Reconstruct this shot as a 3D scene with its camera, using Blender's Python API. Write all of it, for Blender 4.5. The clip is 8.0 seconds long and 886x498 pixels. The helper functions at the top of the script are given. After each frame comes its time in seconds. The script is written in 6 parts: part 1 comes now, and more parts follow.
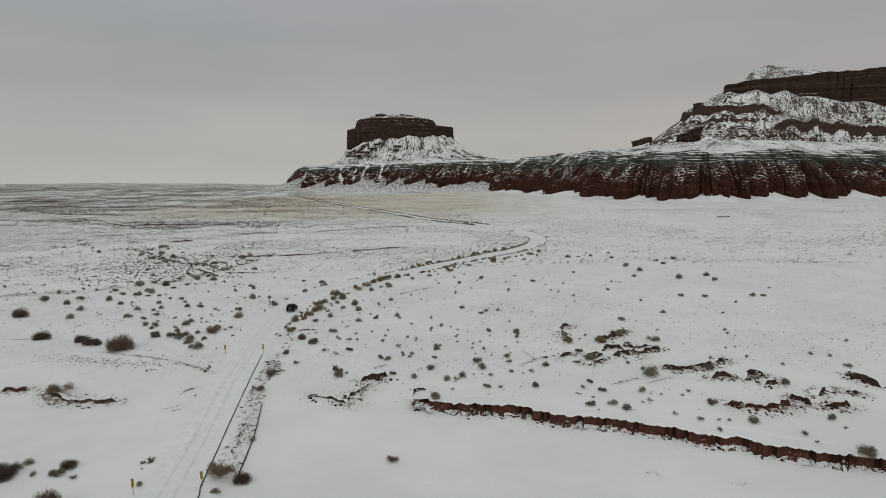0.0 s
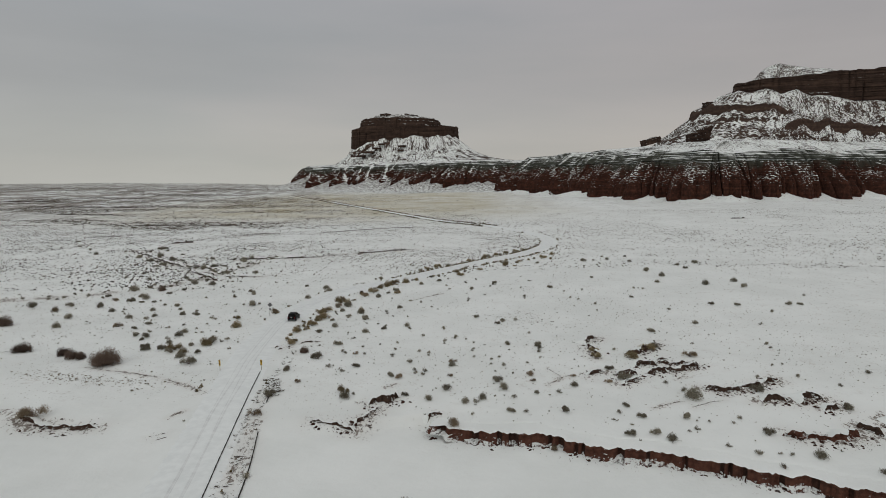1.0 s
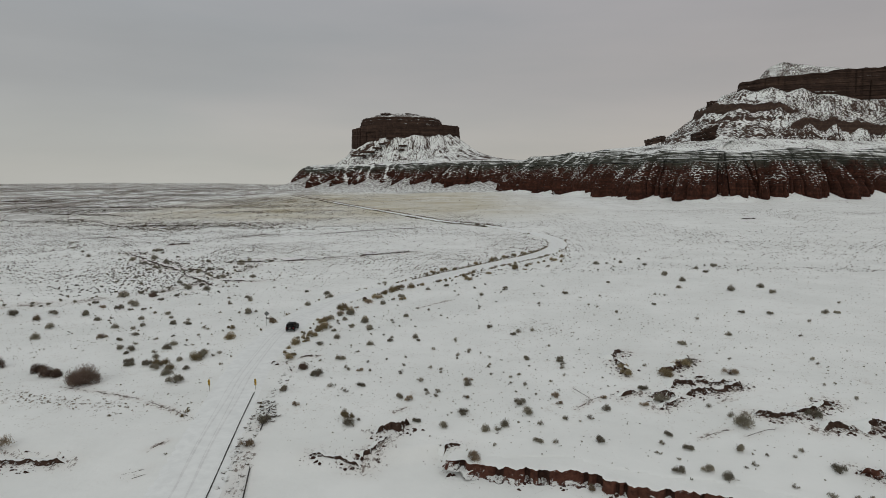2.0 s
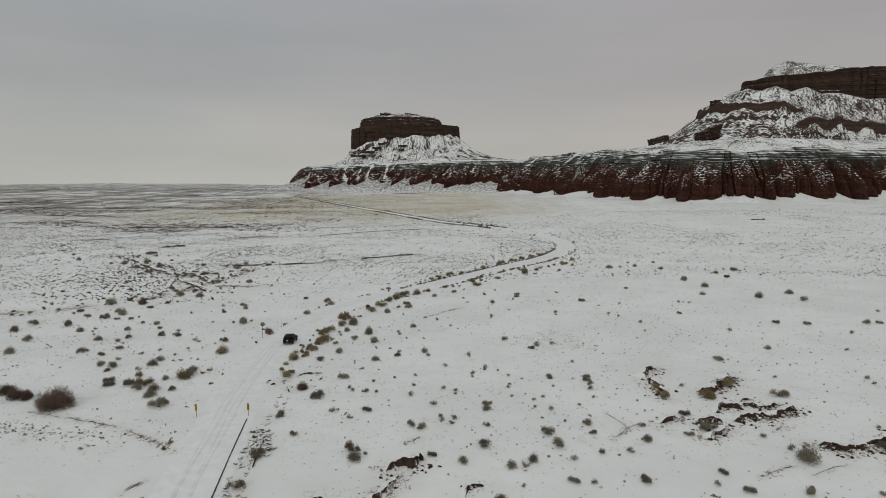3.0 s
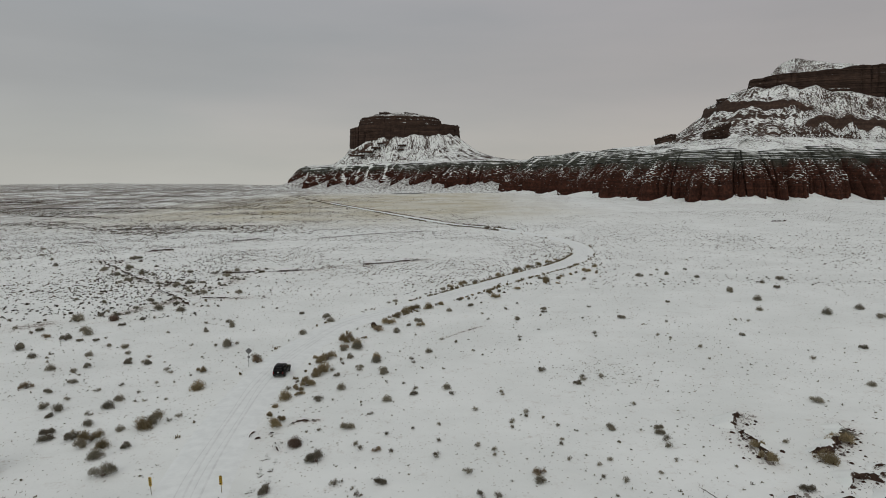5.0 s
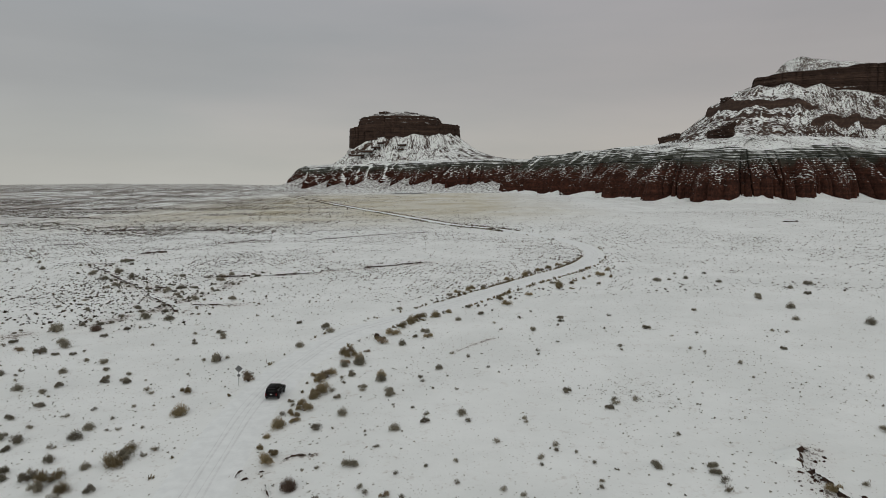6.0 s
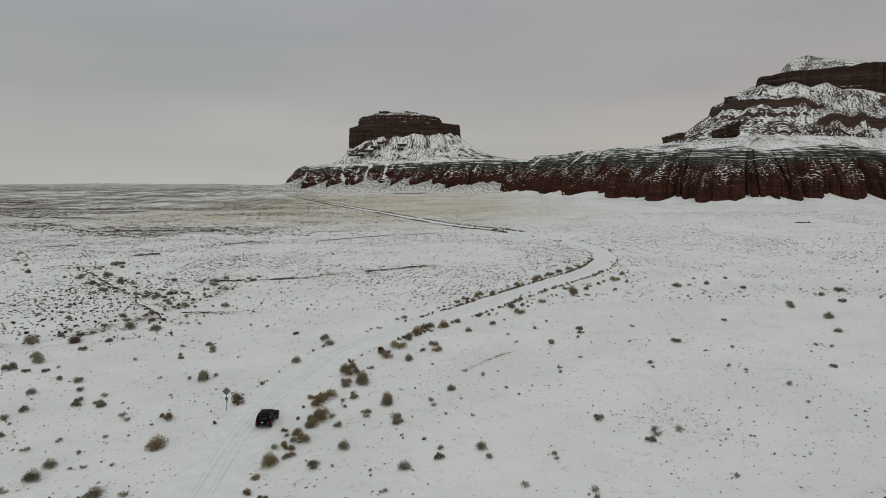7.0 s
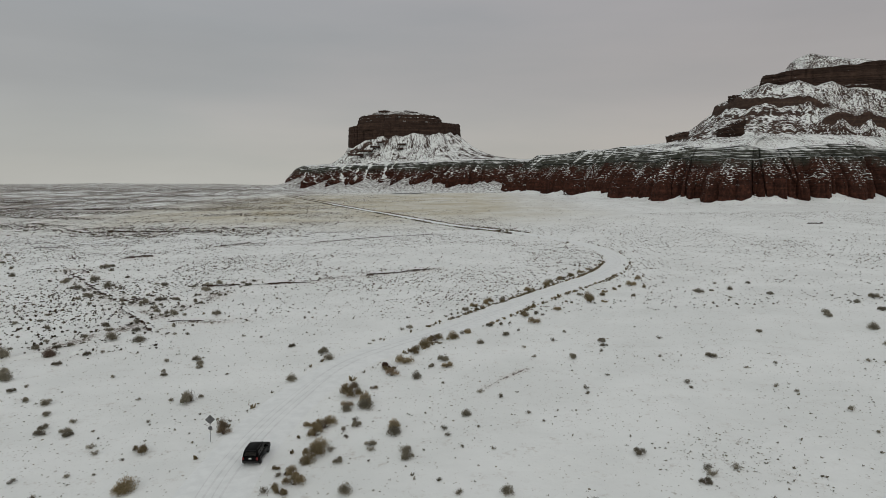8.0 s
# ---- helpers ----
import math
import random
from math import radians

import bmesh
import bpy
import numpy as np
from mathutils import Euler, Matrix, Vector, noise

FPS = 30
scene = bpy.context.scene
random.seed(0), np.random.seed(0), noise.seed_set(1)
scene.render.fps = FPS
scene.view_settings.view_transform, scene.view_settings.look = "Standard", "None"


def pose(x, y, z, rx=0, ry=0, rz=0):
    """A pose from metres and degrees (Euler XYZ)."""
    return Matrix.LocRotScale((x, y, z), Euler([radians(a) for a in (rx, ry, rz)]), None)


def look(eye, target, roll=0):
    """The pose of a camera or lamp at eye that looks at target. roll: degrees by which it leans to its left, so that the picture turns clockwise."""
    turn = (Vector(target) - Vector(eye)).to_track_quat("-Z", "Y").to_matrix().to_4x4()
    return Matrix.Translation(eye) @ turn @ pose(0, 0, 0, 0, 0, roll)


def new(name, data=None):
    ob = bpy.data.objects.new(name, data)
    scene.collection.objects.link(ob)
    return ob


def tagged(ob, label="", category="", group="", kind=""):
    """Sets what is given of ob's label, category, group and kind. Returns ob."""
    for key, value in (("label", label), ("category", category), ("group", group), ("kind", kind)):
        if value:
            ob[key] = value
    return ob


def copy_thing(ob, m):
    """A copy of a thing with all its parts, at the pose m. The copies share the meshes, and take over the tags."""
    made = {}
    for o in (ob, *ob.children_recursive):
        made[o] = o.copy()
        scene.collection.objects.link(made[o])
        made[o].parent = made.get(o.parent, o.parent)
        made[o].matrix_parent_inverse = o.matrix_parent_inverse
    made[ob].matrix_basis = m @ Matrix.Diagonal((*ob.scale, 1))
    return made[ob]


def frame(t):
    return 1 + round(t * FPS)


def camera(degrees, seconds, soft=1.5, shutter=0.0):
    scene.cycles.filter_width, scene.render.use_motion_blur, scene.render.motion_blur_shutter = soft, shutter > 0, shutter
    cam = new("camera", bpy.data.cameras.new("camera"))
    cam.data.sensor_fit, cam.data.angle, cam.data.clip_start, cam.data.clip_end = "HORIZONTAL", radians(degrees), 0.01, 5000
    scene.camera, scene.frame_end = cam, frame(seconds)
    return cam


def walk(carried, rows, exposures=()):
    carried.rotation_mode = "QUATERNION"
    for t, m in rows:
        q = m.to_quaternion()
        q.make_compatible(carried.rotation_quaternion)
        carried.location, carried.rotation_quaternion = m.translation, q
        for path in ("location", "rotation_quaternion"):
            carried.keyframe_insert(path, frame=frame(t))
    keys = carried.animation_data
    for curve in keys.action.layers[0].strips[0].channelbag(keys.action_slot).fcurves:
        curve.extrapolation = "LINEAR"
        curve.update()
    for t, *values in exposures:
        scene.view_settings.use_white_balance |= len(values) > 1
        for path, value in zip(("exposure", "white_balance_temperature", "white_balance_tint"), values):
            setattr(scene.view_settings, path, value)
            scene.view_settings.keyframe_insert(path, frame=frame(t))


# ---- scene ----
cam = camera(72, 8.0, soft=0.78)
PATH = [
    (0, 0.00, 0.00, 30.50, 83.874, 0.008, -0.006),
    (0.5, -0.99, 5.18, 30.47, 83.880, -0.052, -0.031),
    (1, -2.04, 10.35, 30.40, 83.892, -0.038, 0.382),
    (1.5, -3.11, 15.51, 30.37, 83.868, -0.044, 0.414),
    (3, -6.61, 30.79, 30.23, 83.909, 0.004, 0.321),
    (3.5, -7.66, 35.88, 30.23, 83.905, 0.034, 0.284),
    (4, -8.78, 41.06, 30.18, 83.905, 0.001, 0.252),
    (4.5, -9.83, 46.27, 30.02, 83.919, -0.027, 0.193),
    (6, -12.79, 62.14, 29.61, 83.939, 0.023, 0.121),
    (6.5, -13.78, 67.36, 29.53, 83.930, 0.018, 0.100),
    (7, -14.75, 72.55, 29.48, 83.941, -0.025, 0.076),
    (7.5, -15.70, 77.78, 29.36, 83.943, -0.014, 0.039),
    (8, -16.64, 82.96, 29.23, 83.935, -0.026, 0.008),
]
walk(cam, [(t, pose(x, y, z, rx, ry, rz)) for t, x, y, z, rx, ry, rz in PATH])

# ---- light: an overcast winter sky ----
world = bpy.data.worlds.new("overcast_sky")
world.use_nodes = True
scene.world = world
wt = world.node_tree
wn, wl = wt.nodes, wt.links
background = wn["Background"]
sky = wn.new("ShaderNodeTexSky")
sky.sky_type, sky.sun_disc = "NISHITA", False
sky.sun_elevation, sky.sun_rotation = radians(28), radians(200)
sky_dim = wn.new("ShaderNodeVectorMath")
sky_dim.operation = "SCALE"
sky_dim.inputs["Scale"].default_value = 0.07
wl.new(sky.outputs[0], sky_dim.inputs[0])
wc = wn.new("ShaderNodeTexCoord")
ws = wn.new("ShaderNodeSeparateXYZ")
wl.new(wc.outputs["Generated"], ws.inputs[0])
lift = wn.new("ShaderNodeValToRGB")
lift.color_ramp.interpolation = "EASE"
for at, colour in ((0.0, (0.505, 0.485, 0.447)), (0.06, (0.432, 0.417, 0.392)), (0.16, (0.380, 0.368, 0.357)), (0.30, (0.362, 0.361, 0.364)), (0.6, (0.47, 0.47, 0.465)), (1.0, (0.66, 0.66, 0.65))):
    e = lift.color_ramp.elements[0] if at == 0.0 else lift.color_ramp.elements[-1] if at == 1.0 else lift.color_ramp.elements.new(at)
    e.position, e.color = at, (*colour, 1)
wl.new(ws.outputs["Z"], lift.inputs[0])
wm = wn.new("ShaderNodeMapping")
wm.inputs["Scale"].default_value = (1.2, 1.2, 6.0)
wl.new(wc.outputs["Generated"], wm.inputs[0])
cloud = wn.new("ShaderNodeTexNoise")
cloud.inputs["Scale"].default_value, cloud.inputs["Detail"].default_value, cloud.inputs["Roughness"].default_value = 1.6, 5, 0.5
wl.new(wm.outputs[0], cloud.inputs["Vector"])
veil = wn.new("ShaderNodeMapRange")
veil.inputs["From Min"].default_value, veil.inputs["From Max"].default_value = 0.25, 0.75
veil.inputs["To Min"].default_value, veil.inputs["To Max"].default_value = 0.92, 1.08
wl.new(cloud.outputs["Fac"], veil.inputs[0])
clouds = wn.new("ShaderNodeVectorMath")
clouds.operation = "SCALE"
wl.new(lift.outputs[0], clouds.inputs[0])
wl.new(veil.outputs[0], clouds.inputs["Scale"])
cover = wn.new("ShaderNodeMix")
cover.data_type = "RGBA"
cover.inputs["Factor"].default_value = 0.92
wl.new(sky_dim.outputs[0], cover.inputs["A"])
# cool cloud to the west, rosier to the east
side = wn.new("ShaderNodeMath")
side.operation = "MULTIPLY_ADD"
side.inputs[1].default_value = 0.9
wl.new(ws.outputs["X"], side.inputs[0])
wl.new(cloud.outputs["Fac"], side.inputs[2])
hue = wn.new("ShaderNodeValToRGB")
for at, colour in ((0.15, (0.965, 1.0, 1.02)), (0.85, (1.025, 0.985, 0.98))):
    e = hue.color_ramp.elements[0 if at < 0.5 else 1]
    e.position, e.color = at, (*colour, 1)
wl.new(side.outputs[0], hue.inputs[0])
tinted = wn.new("ShaderNodeVectorMath")
tinted.operation = "MULTIPLY"
wl.new(clouds.outputs[0], tinted.inputs[0])
wl.new(hue.outputs[0], tinted.inputs[1])
wl.new(tinted.outputs[0], cover.inputs["B"])
wl.new(cover.outputs["Result"], background.inputs["Color"])
background.inputs["Strength"].default_value = 1.0
sun = new("sun", bpy.data.lights.new("sun", "SUN"))
sun.data.energy, sun.data.angle, sun.data.color = 0.45, radians(25), (1.0, 0.96, 0.9)
sun.matrix_world = look((0, 0, 100), (35, 90, 48))
scene.view_settings.exposure = 0.0

# ---- materials ----


def material(name, rough=0.8, spec=0.3):
    m = bpy.data.materials.new(name)
    m.use_nodes = True
    b = m.node_tree.nodes["Principled BSDF"]
    b.inputs["Roughness"].default_value, b.inputs["Specular IOR Level"].default_value = rough, spec
    return m, m.node_tree, b


def node(nt, kind, **values):
    n = nt.nodes.new("ShaderNode" + kind)
    for key, value in values.items():
        n.inputs[key.replace("_", " ")].default_value = value
    return n


def noise_at(nt, vector, scale, detail=4.0, rough=0.55, stretch=None):
    if stretch:
        mp = node(nt, "Mapping", Scale=stretch)
        nt.links.new(vector, mp.inputs[0])
        vector = mp.outputs[0]
    n = node(nt, "TexNoise", Scale=scale, Detail=detail, Roughness=rough)
    nt.links.new(vector, n.inputs["Vector"])
    return n.outputs["Fac"]


def ramp(nt, fac, *stops):
    r = nt.nodes.new("ShaderNodeValToRGB")
    for k, (at, colour) in enumerate(stops):
        e = r.color_ramp.elements[0] if k == 0 else r.color_ramp.elements[1] if k == 1 else r.color_ramp.elements.new(at)
        e.position, e.color = at, (*colour, 1)
    nt.links.new(fac, r.inputs[0])
    return r.outputs[0]


def math_node(nt, op, a, b=0.0, clamp=False):
    n = nt.nodes.new("ShaderNodeMath")
    n.operation, n.use_clamp = op, clamp
    for k, v in enumerate((a, b)):
        if isinstance(v, (int, float)):
            n.inputs[k].default_value = v
        else:
            nt.links.new(v, n.inputs[k])
    return n.outputs[0]


def fade(nt, value, low, high, a=0.0, b=1.0):
    n = node(nt, "MapRange", From_Min=low, From_Max=high, To_Min=a, To_Max=b)
    n.interpolation_type = "SMOOTHSTEP"
    nt.links.new(value, n.inputs[0])
    return n.outputs[0]


def blend(nt, fac, a, b):
    n = nt.nodes.new("ShaderNodeMix")
    n.data_type = "RGBA"
    for key, v in (("Factor", fac), ("A", a), ("B", b)):
        if isinstance(v, tuple):
            n.inputs[key].default_value = (*v, 1)
        elif isinstance(v, float):
            n.inputs[key].default_value = v
        else:
            nt.links.new(v, n.inputs[key])
    return n.outputs["Result"]


def relief(nt, bsdf, height, strength=0.4, distance=0.1):
    n = node(nt, "Bump", Strength=strength, Distance=distance)
    nt.links.new(height, n.inputs["Height"])
    nt.links.new(n.outputs[0], bsdf.inputs["Normal"])


SNOW_A, SNOW_B = (0.79, 0.82, 0.80), (0.86, 0.89, 0.872)


def snow_ground():
    """Thin snow on desert soil, with bits of dry grass showing through."""
    m, nt, b = material("thin_snow", 0.7, 0.25)
    pos = nt.nodes.new("ShaderNodeTexCoord").outputs["Object"]
    xyz = nt.nodes.new("ShaderNodeSeparateXYZ")
    nt.links.new(pos, xyz.inputs[0])
    soft = noise_at(nt, pos, 0.05, 5, 0.6)
    fine = noise_at(nt, pos, 1.7, 5, 0.65)
    base = blend(nt, fade(nt, soft, 0.35, 0.65), SNOW_A, SNOW_B)
    # thin places where the soil tints the snow; the tint also paints dimple shade
    thin = math_node(nt, "MULTIPLY", math_node(nt, "MULTIPLY", fade(nt, noise_at(nt, pos, 0.35, 6, 0.7), 0.52, 0.72), fade(nt, fine, 0.45, 0.62)), fade(nt, xyz.outputs["Y"], 90.0, 104.0, 0.1, 1.0))
    base = blend(nt, math_node(nt, "MULTIPLY", thin, 0.42), base, (0.36, 0.30, 0.24))
    # grass stubs and twigs, thicker away from the wash and to the west
    where = math_node(nt, "ADD", fade(nt, xyz.outputs["Y"], 90.0, 420.0, 0.0, 0.16), fade(nt, xyz.outputs["X"], -20.0, -320.0, 0.0, 0.20))
    patch = fade(nt, noise_at(nt, pos, 0.018, 4, 0.6, (1.0, 2.2, 1.0)), 0.35, 0.7, 0.04, 0.30)
    patch = math_node(nt, "ADD", patch, math_node(nt, "MULTIPLY", where, 1.0))
    cells = node(nt, "TexVoronoi", Scale=0.75, Randomness=1.0)
    nt.links.new(pos, cells.inputs["Vector"])
    shade_split = nt.nodes.new("ShaderNodeSeparateColor")
    nt.links.new(cells.outputs["Color"], shade_split.inputs[0])
    there = math_node(nt, "LESS_THAN", shade_split.outputs[0], patch)
    size = math_node(nt, "MULTIPLY", shade_split.outputs[1], 0.22)
    dot = math_node(nt, "LESS_THAN", math_node(nt, "SUBTRACT", cells.outputs["Distance"], math_node(nt, "MULTIPLY", fine, 0.12)), size)
    stub = math_node(nt, "MULTIPLY", math_node(nt, "MULTIPLY", there, dot), fade(nt, xyz.outputs["Y"], 190.0, 300.0))
    dry = ramp(nt, shade_split.outputs[2], (0.0, (0.10, 0.085, 0.055)), (1.0, (0.22, 0.18, 0.11)))
    base = blend(nt, stub, base, dry)
    # drawn-out bits: dry grass, the faint ones also painted shade of snow dimples
    bits = node(nt, "TexVoronoi", Scale=1.15, Randomness=1.0)
    warped = nt.nodes.new("ShaderNodeVectorMath")
    warped.operation = "MULTIPLY"
    nt.links.new(pos, warped.inputs[0])
    warped.inputs[1].default_value = (1.0, 0.7, 1.0)
    nt.links.new(warped.outputs[0], bits.inputs["Vector"])
    bit_split = nt.nodes.new("ShaderNodeSeparateColor")
    nt.links.new(bits.outputs["Color"], bit_split.inputs[0])
    some = math_node(nt, "LESS_THAN", bit_split.outputs[0], math_node(nt, "ADD", math_node(nt, "MULTIPLY", patch, 1.3), 0.22))
    bit = math_node(nt, "LESS_THAN", math_node(nt, "ADD", bits.outputs["Distance"], math_node(nt, "MULTIPLY", fine, 0.16)), math_node(nt, "ADD", math_node(nt, "MULTIPLY", bit_split.outputs[1], 0.17), 0.10))
    bit = math_node(nt, "MULTIPLY", math_node(nt, "MULTIPLY", some, bit), fade(nt, math_node(nt, "ADD", xyz.outputs["Y"], math_node(nt, "MULTIPLY", soft, 10.0)), 97.0, 106.0))
    base = blend(nt, math_node(nt, "MULTIPLY", bit, fade(nt, bit_split.outputs[2], 0.0, 1.0, 0.35, 0.9)), base, dry)
    # finest specks: seeds, stems and stones, and small dimple shade put into colour
    specks = node(nt, "TexVoronoi", Scale=2.6, Randomness=1.0)
    nt.links.new(pos, specks.inputs["Vector"])
    speck_split = nt.nodes.new("ShaderNodeSeparateColor")
    nt.links.new(specks.outputs["Color"], speck_split.inputs[0])
    few = math_node(nt, "LESS_THAN", speck_split.outputs[0], math_node(nt, "ADD", math_node(nt, "MULTIPLY", patch, 0.9), 0.10))
    speck = math_node(nt, "MULTIPLY", few, math_node(nt, "LESS_THAN", specks.outputs["Distance"], math_node(nt, "ADD", math_node(nt, "MULTIPLY", speck_split.outputs[1], 0.22), 0.12)))
    speck = math_node(nt, "MULTIPLY", speck, fade(nt, math_node(nt, "ADD", xyz.outputs["Y"], math_node(nt, "MULTIPLY", soft, 10.0)), 96.0, 106.0))
    base = blend(nt, math_node(nt, "MULTIPLY", speck, fade(nt, speck_split.outputs[2], 0.0, 1.0, 0.10, 0.50)), base, dry)
    # soil and litter showing round the gullies
    worn = nt.nodes.new("ShaderNodeAttribute")
    worn.attribute_name = "thin_snow"
    litter = fade(nt, math_node(nt, "ADD", math_node(nt, "MULTIPLY", worn.outputs["Fac"], 0.16), noise_at(nt, pos, 1.5, 5, 0.75, (1.0, 0.6, 1.0))), 0.68, 0.78)
    base = blend(nt, math_node(nt, "MULTIPLY", worn.outputs["Fac"], 0.12), base, (0.46, 0.36, 0.29))
    base = blend(nt, math_node(nt, "MULTIPLY", litter, fade(nt, worn.outputs["Fac"], 0.05, 0.4, 0.0, 0.85)), base, (0.12, 0.085, 0.06))
    # brushy brown tint of the far plain
    far = math_node(nt, "MULTIPLY", fade(nt, xyz.outputs["Y"], 330.0, 800.0), fade(nt, noise_at(nt, pos, 0.05, 6, 0.7, (1.0, 0.16, 1.0)), 0.42, 0.55))
    west = fade(nt, xyz.outputs["X"], -60.0, -550.0, 0.12, 0.8)
    base = blend(nt, math_node(nt, "MULTIPLY", far, west), base, (0.13, 0.09, 0.06))
    # dry yellow grass through the snow before the butte
    grass = math_node(nt, "MULTIPLY", math_node(nt, "MULTIPLY", fade(nt, xyz.outputs["Y"], 420.0, 640.0), fade(nt, xyz.outputs["Y"], 1500.0, 1000.0)), math_node(nt, "MULTIPLY", fade(nt, xyz.outputs["X"], -420.0, -200.0), fade(nt, xyz.outputs["X"], 160.0, 0.0)))
    grass = math_node(nt, "MULTIPLY", grass, fade(nt, noise_at(nt, pos, 0.02, 5, 0.65), 0.30, 0.75, 0.25, 0.75))
    base = blend(nt, grass, base, (0.42, 0.345, 0.155))
    nt.links.new(base, b.inputs["Base Color"])
    relief(nt, b, math_node(nt, "ADD", math_node(nt, "MULTIPLY", fine, 0.5), math_node(nt, "MULTIPLY", noise_at(nt, pos, 0.4, 4), 1.2)), 0.8, 0.18)
    return m


def packed_snow(name, a, c):
    m, nt, b = material(name, 0.6, 0.3)
    pos = nt.nodes.new("ShaderNodeTexCoord").outputs["Object"]
    f = noise_at(nt, pos, 0.8, 6, 0.6)
    nt.links.new(blend(nt, fade(nt, f, 0.3, 0.7), a, c), b.inputs["Base Color"])
    relief(nt, b, noise_at(nt, pos, 3.0, 5), 0.3, 0.05)
    return m


def rock_with_snow(name, stops, hold, grain, band, thr, spread, patchy=0.25, crisp=0.5, fleck=(1.0, 1.0, 1.0)):
    """Layered rock that carries snow where it is flat enough; thr: the steepest face that holds it; fleck: the stretch of the snow patches."""
    m, nt, b = material(name, 0.9, 0.15)
    pos = nt.nodes.new("ShaderNodeTexCoord").outputs["Object"]
    layers = noise_at(nt, pos, band, 5, 0.7, (0.02, 0.02, 1.0))
    spots = noise_at(nt, pos, grain, 6, 0.65)
    mixv = math_node(nt, "ADD", math_node(nt, "MULTIPLY", layers, hold), math_node(nt, "MULTIPLY", spots, 1.0 - hold))
    rock = ramp(nt, mixv, *stops)
    geo = nt.nodes.new("ShaderNodeNewGeometry")
    up = nt.nodes.new("ShaderNodeSeparateXYZ")
    nt.links.new(geo.outputs["Normal"], up.inputs[0])
    rough = noise_at(nt, pos, grain * 2.2, 6, 0.75, fleck)
    lean = math_node(nt, "ADD", up.outputs["Z"], math_node(nt, "MULTIPLY", math_node(nt, "SUBTRACT", rough, 0.5), patchy * 4))
    lies = fade(nt, lean, thr - spread, thr + spread)
    white = blend(nt, fade(nt, noise_at(nt, pos, 0.05, 5, 0.6), 0.35, 0.65), SNOW_A, SNOW_B)
    nt.links.new(blend(nt, lies, rock, white), b.inputs["Base Color"])
    relief(nt, b, math_node(nt, "ADD", spots, math_node(nt, "MULTIPLY", layers, 0.6)), crisp, 1.2)
    return m


def snowy_rock(name, stops, hold, grain_size, band, stroke, bed=None, crisp=0.7, edge=(0.30, 0.75), amount=4.0):
    """Layered rock; its mesh says how readily snow lies (0.5: half of it is covered). stroke: length along the wall and height of one patch of
    snow in metres; bed: a colour that takes over towards the top bed; edge: how softly the snow thins out."""
    m, nt, b = material(name, 0.92, 0.12)
    pos = nt.nodes.new("ShaderNodeTexCoord").outputs["Object"]
    layers = noise_at(nt, pos, band, 5, 0.7, (0.03, 0.03, 1.0))
    spots = noise_at(nt, pos, grain_size, 6, 0.65)
    rock = ramp(nt, math_node(nt, "ADD", math_node(nt, "MULTIPLY", layers, hold), math_node(nt, "MULTIPLY", spots, 1.0 - hold)), *stops)
    if bed:
        high = nt.nodes.new("ShaderNodeAttribute")
        high.attribute_name = "bed_rank"
        rank = math_node(nt, "ADD", high.outputs["Fac"], math_node(nt, "MULTIPLY", math_node(nt, "SUBTRACT", noise_at(nt, pos, 0.06, 5, 0.7), 0.5), 0.7))
        rock = blend(nt, fade(nt, rank, 0.76, 1.02), rock, bed)
    lies = nt.nodes.new("ShaderNodeAttribute")
    lies.attribute_name = "snow_cover"
    uv = nt.nodes.new("ShaderNodeUVMap").outputs[0]
    patches = noise_at(nt, uv, 1.0, 3.5, 0.6, (1 / stroke[0], 1 / stroke[1], 1.0))
    lies = math_node(nt, "ADD", lies.outputs["Fac"], math_node(nt, "MULTIPLY", math_node(nt, "SUBTRACT", patches, 0.5), amount))
    lies = fade(nt, lies, *edge)
    white = blend(nt, fade(nt, noise_at(nt, pos, 0.05, 5, 0.6), 0.35, 0.65), SNOW_A, SNOW_B)
    nt.links.new(blend(nt, lies, rock, white), b.inputs["Base Color"])
    relief(nt, b, math_node(nt, "ADD", spots, math_node(nt, "MULTIPLY", layers, 0.6)), crisp, 1.0)
    return m


def plain_paint(name, colour, rough=0.5, metal=0.0, vary=0.15, scale=6.0):
    m, nt, b = material(name, rough, 0.4)
    pos = nt.nodes.new("ShaderNodeTexCoord").outputs["Object"]
    f = noise_at(nt, pos, scale, 5, 0.6)
    dark = tuple(c * (1 - vary) for c in colour)
    light = tuple(min(1, c * (1 + vary)) for c in colour)
    nt.links.new(blend(nt, fade(nt, f, 0.3, 0.7), dark, light), b.inputs["Base Color"])
    b.inputs["Metallic"].default_value = metal
    return m


def foliage(name, a, c, d):
    m, nt, b = material(name, 0.85, 0.15)
    geo = nt.nodes.new("ShaderNodeNewGeometry")
    ob = nt.nodes.new("ShaderNodeObjectInfo")
    col = ramp(nt, geo.outputs["Random Per Island"], (0.0, a), (1.0, d), (0.5, c))
    val = node(nt, "HueSaturation")
    nt.links.new(col, val.inputs["Color"])
    nt.links.new(fade(nt, ob.outputs["Random"], 0.0, 1.0, 0.7, 1.25), val.inputs["Value"])
    nt.links.new(val.outputs[0], b.inputs["Base Color"])
    return m


def glassy(name, colour, rough=0.08):
    m, nt, b = material(name, rough, 0.6)
    b.inputs["Base Color"].default_value = (*colour, 1)
    return m


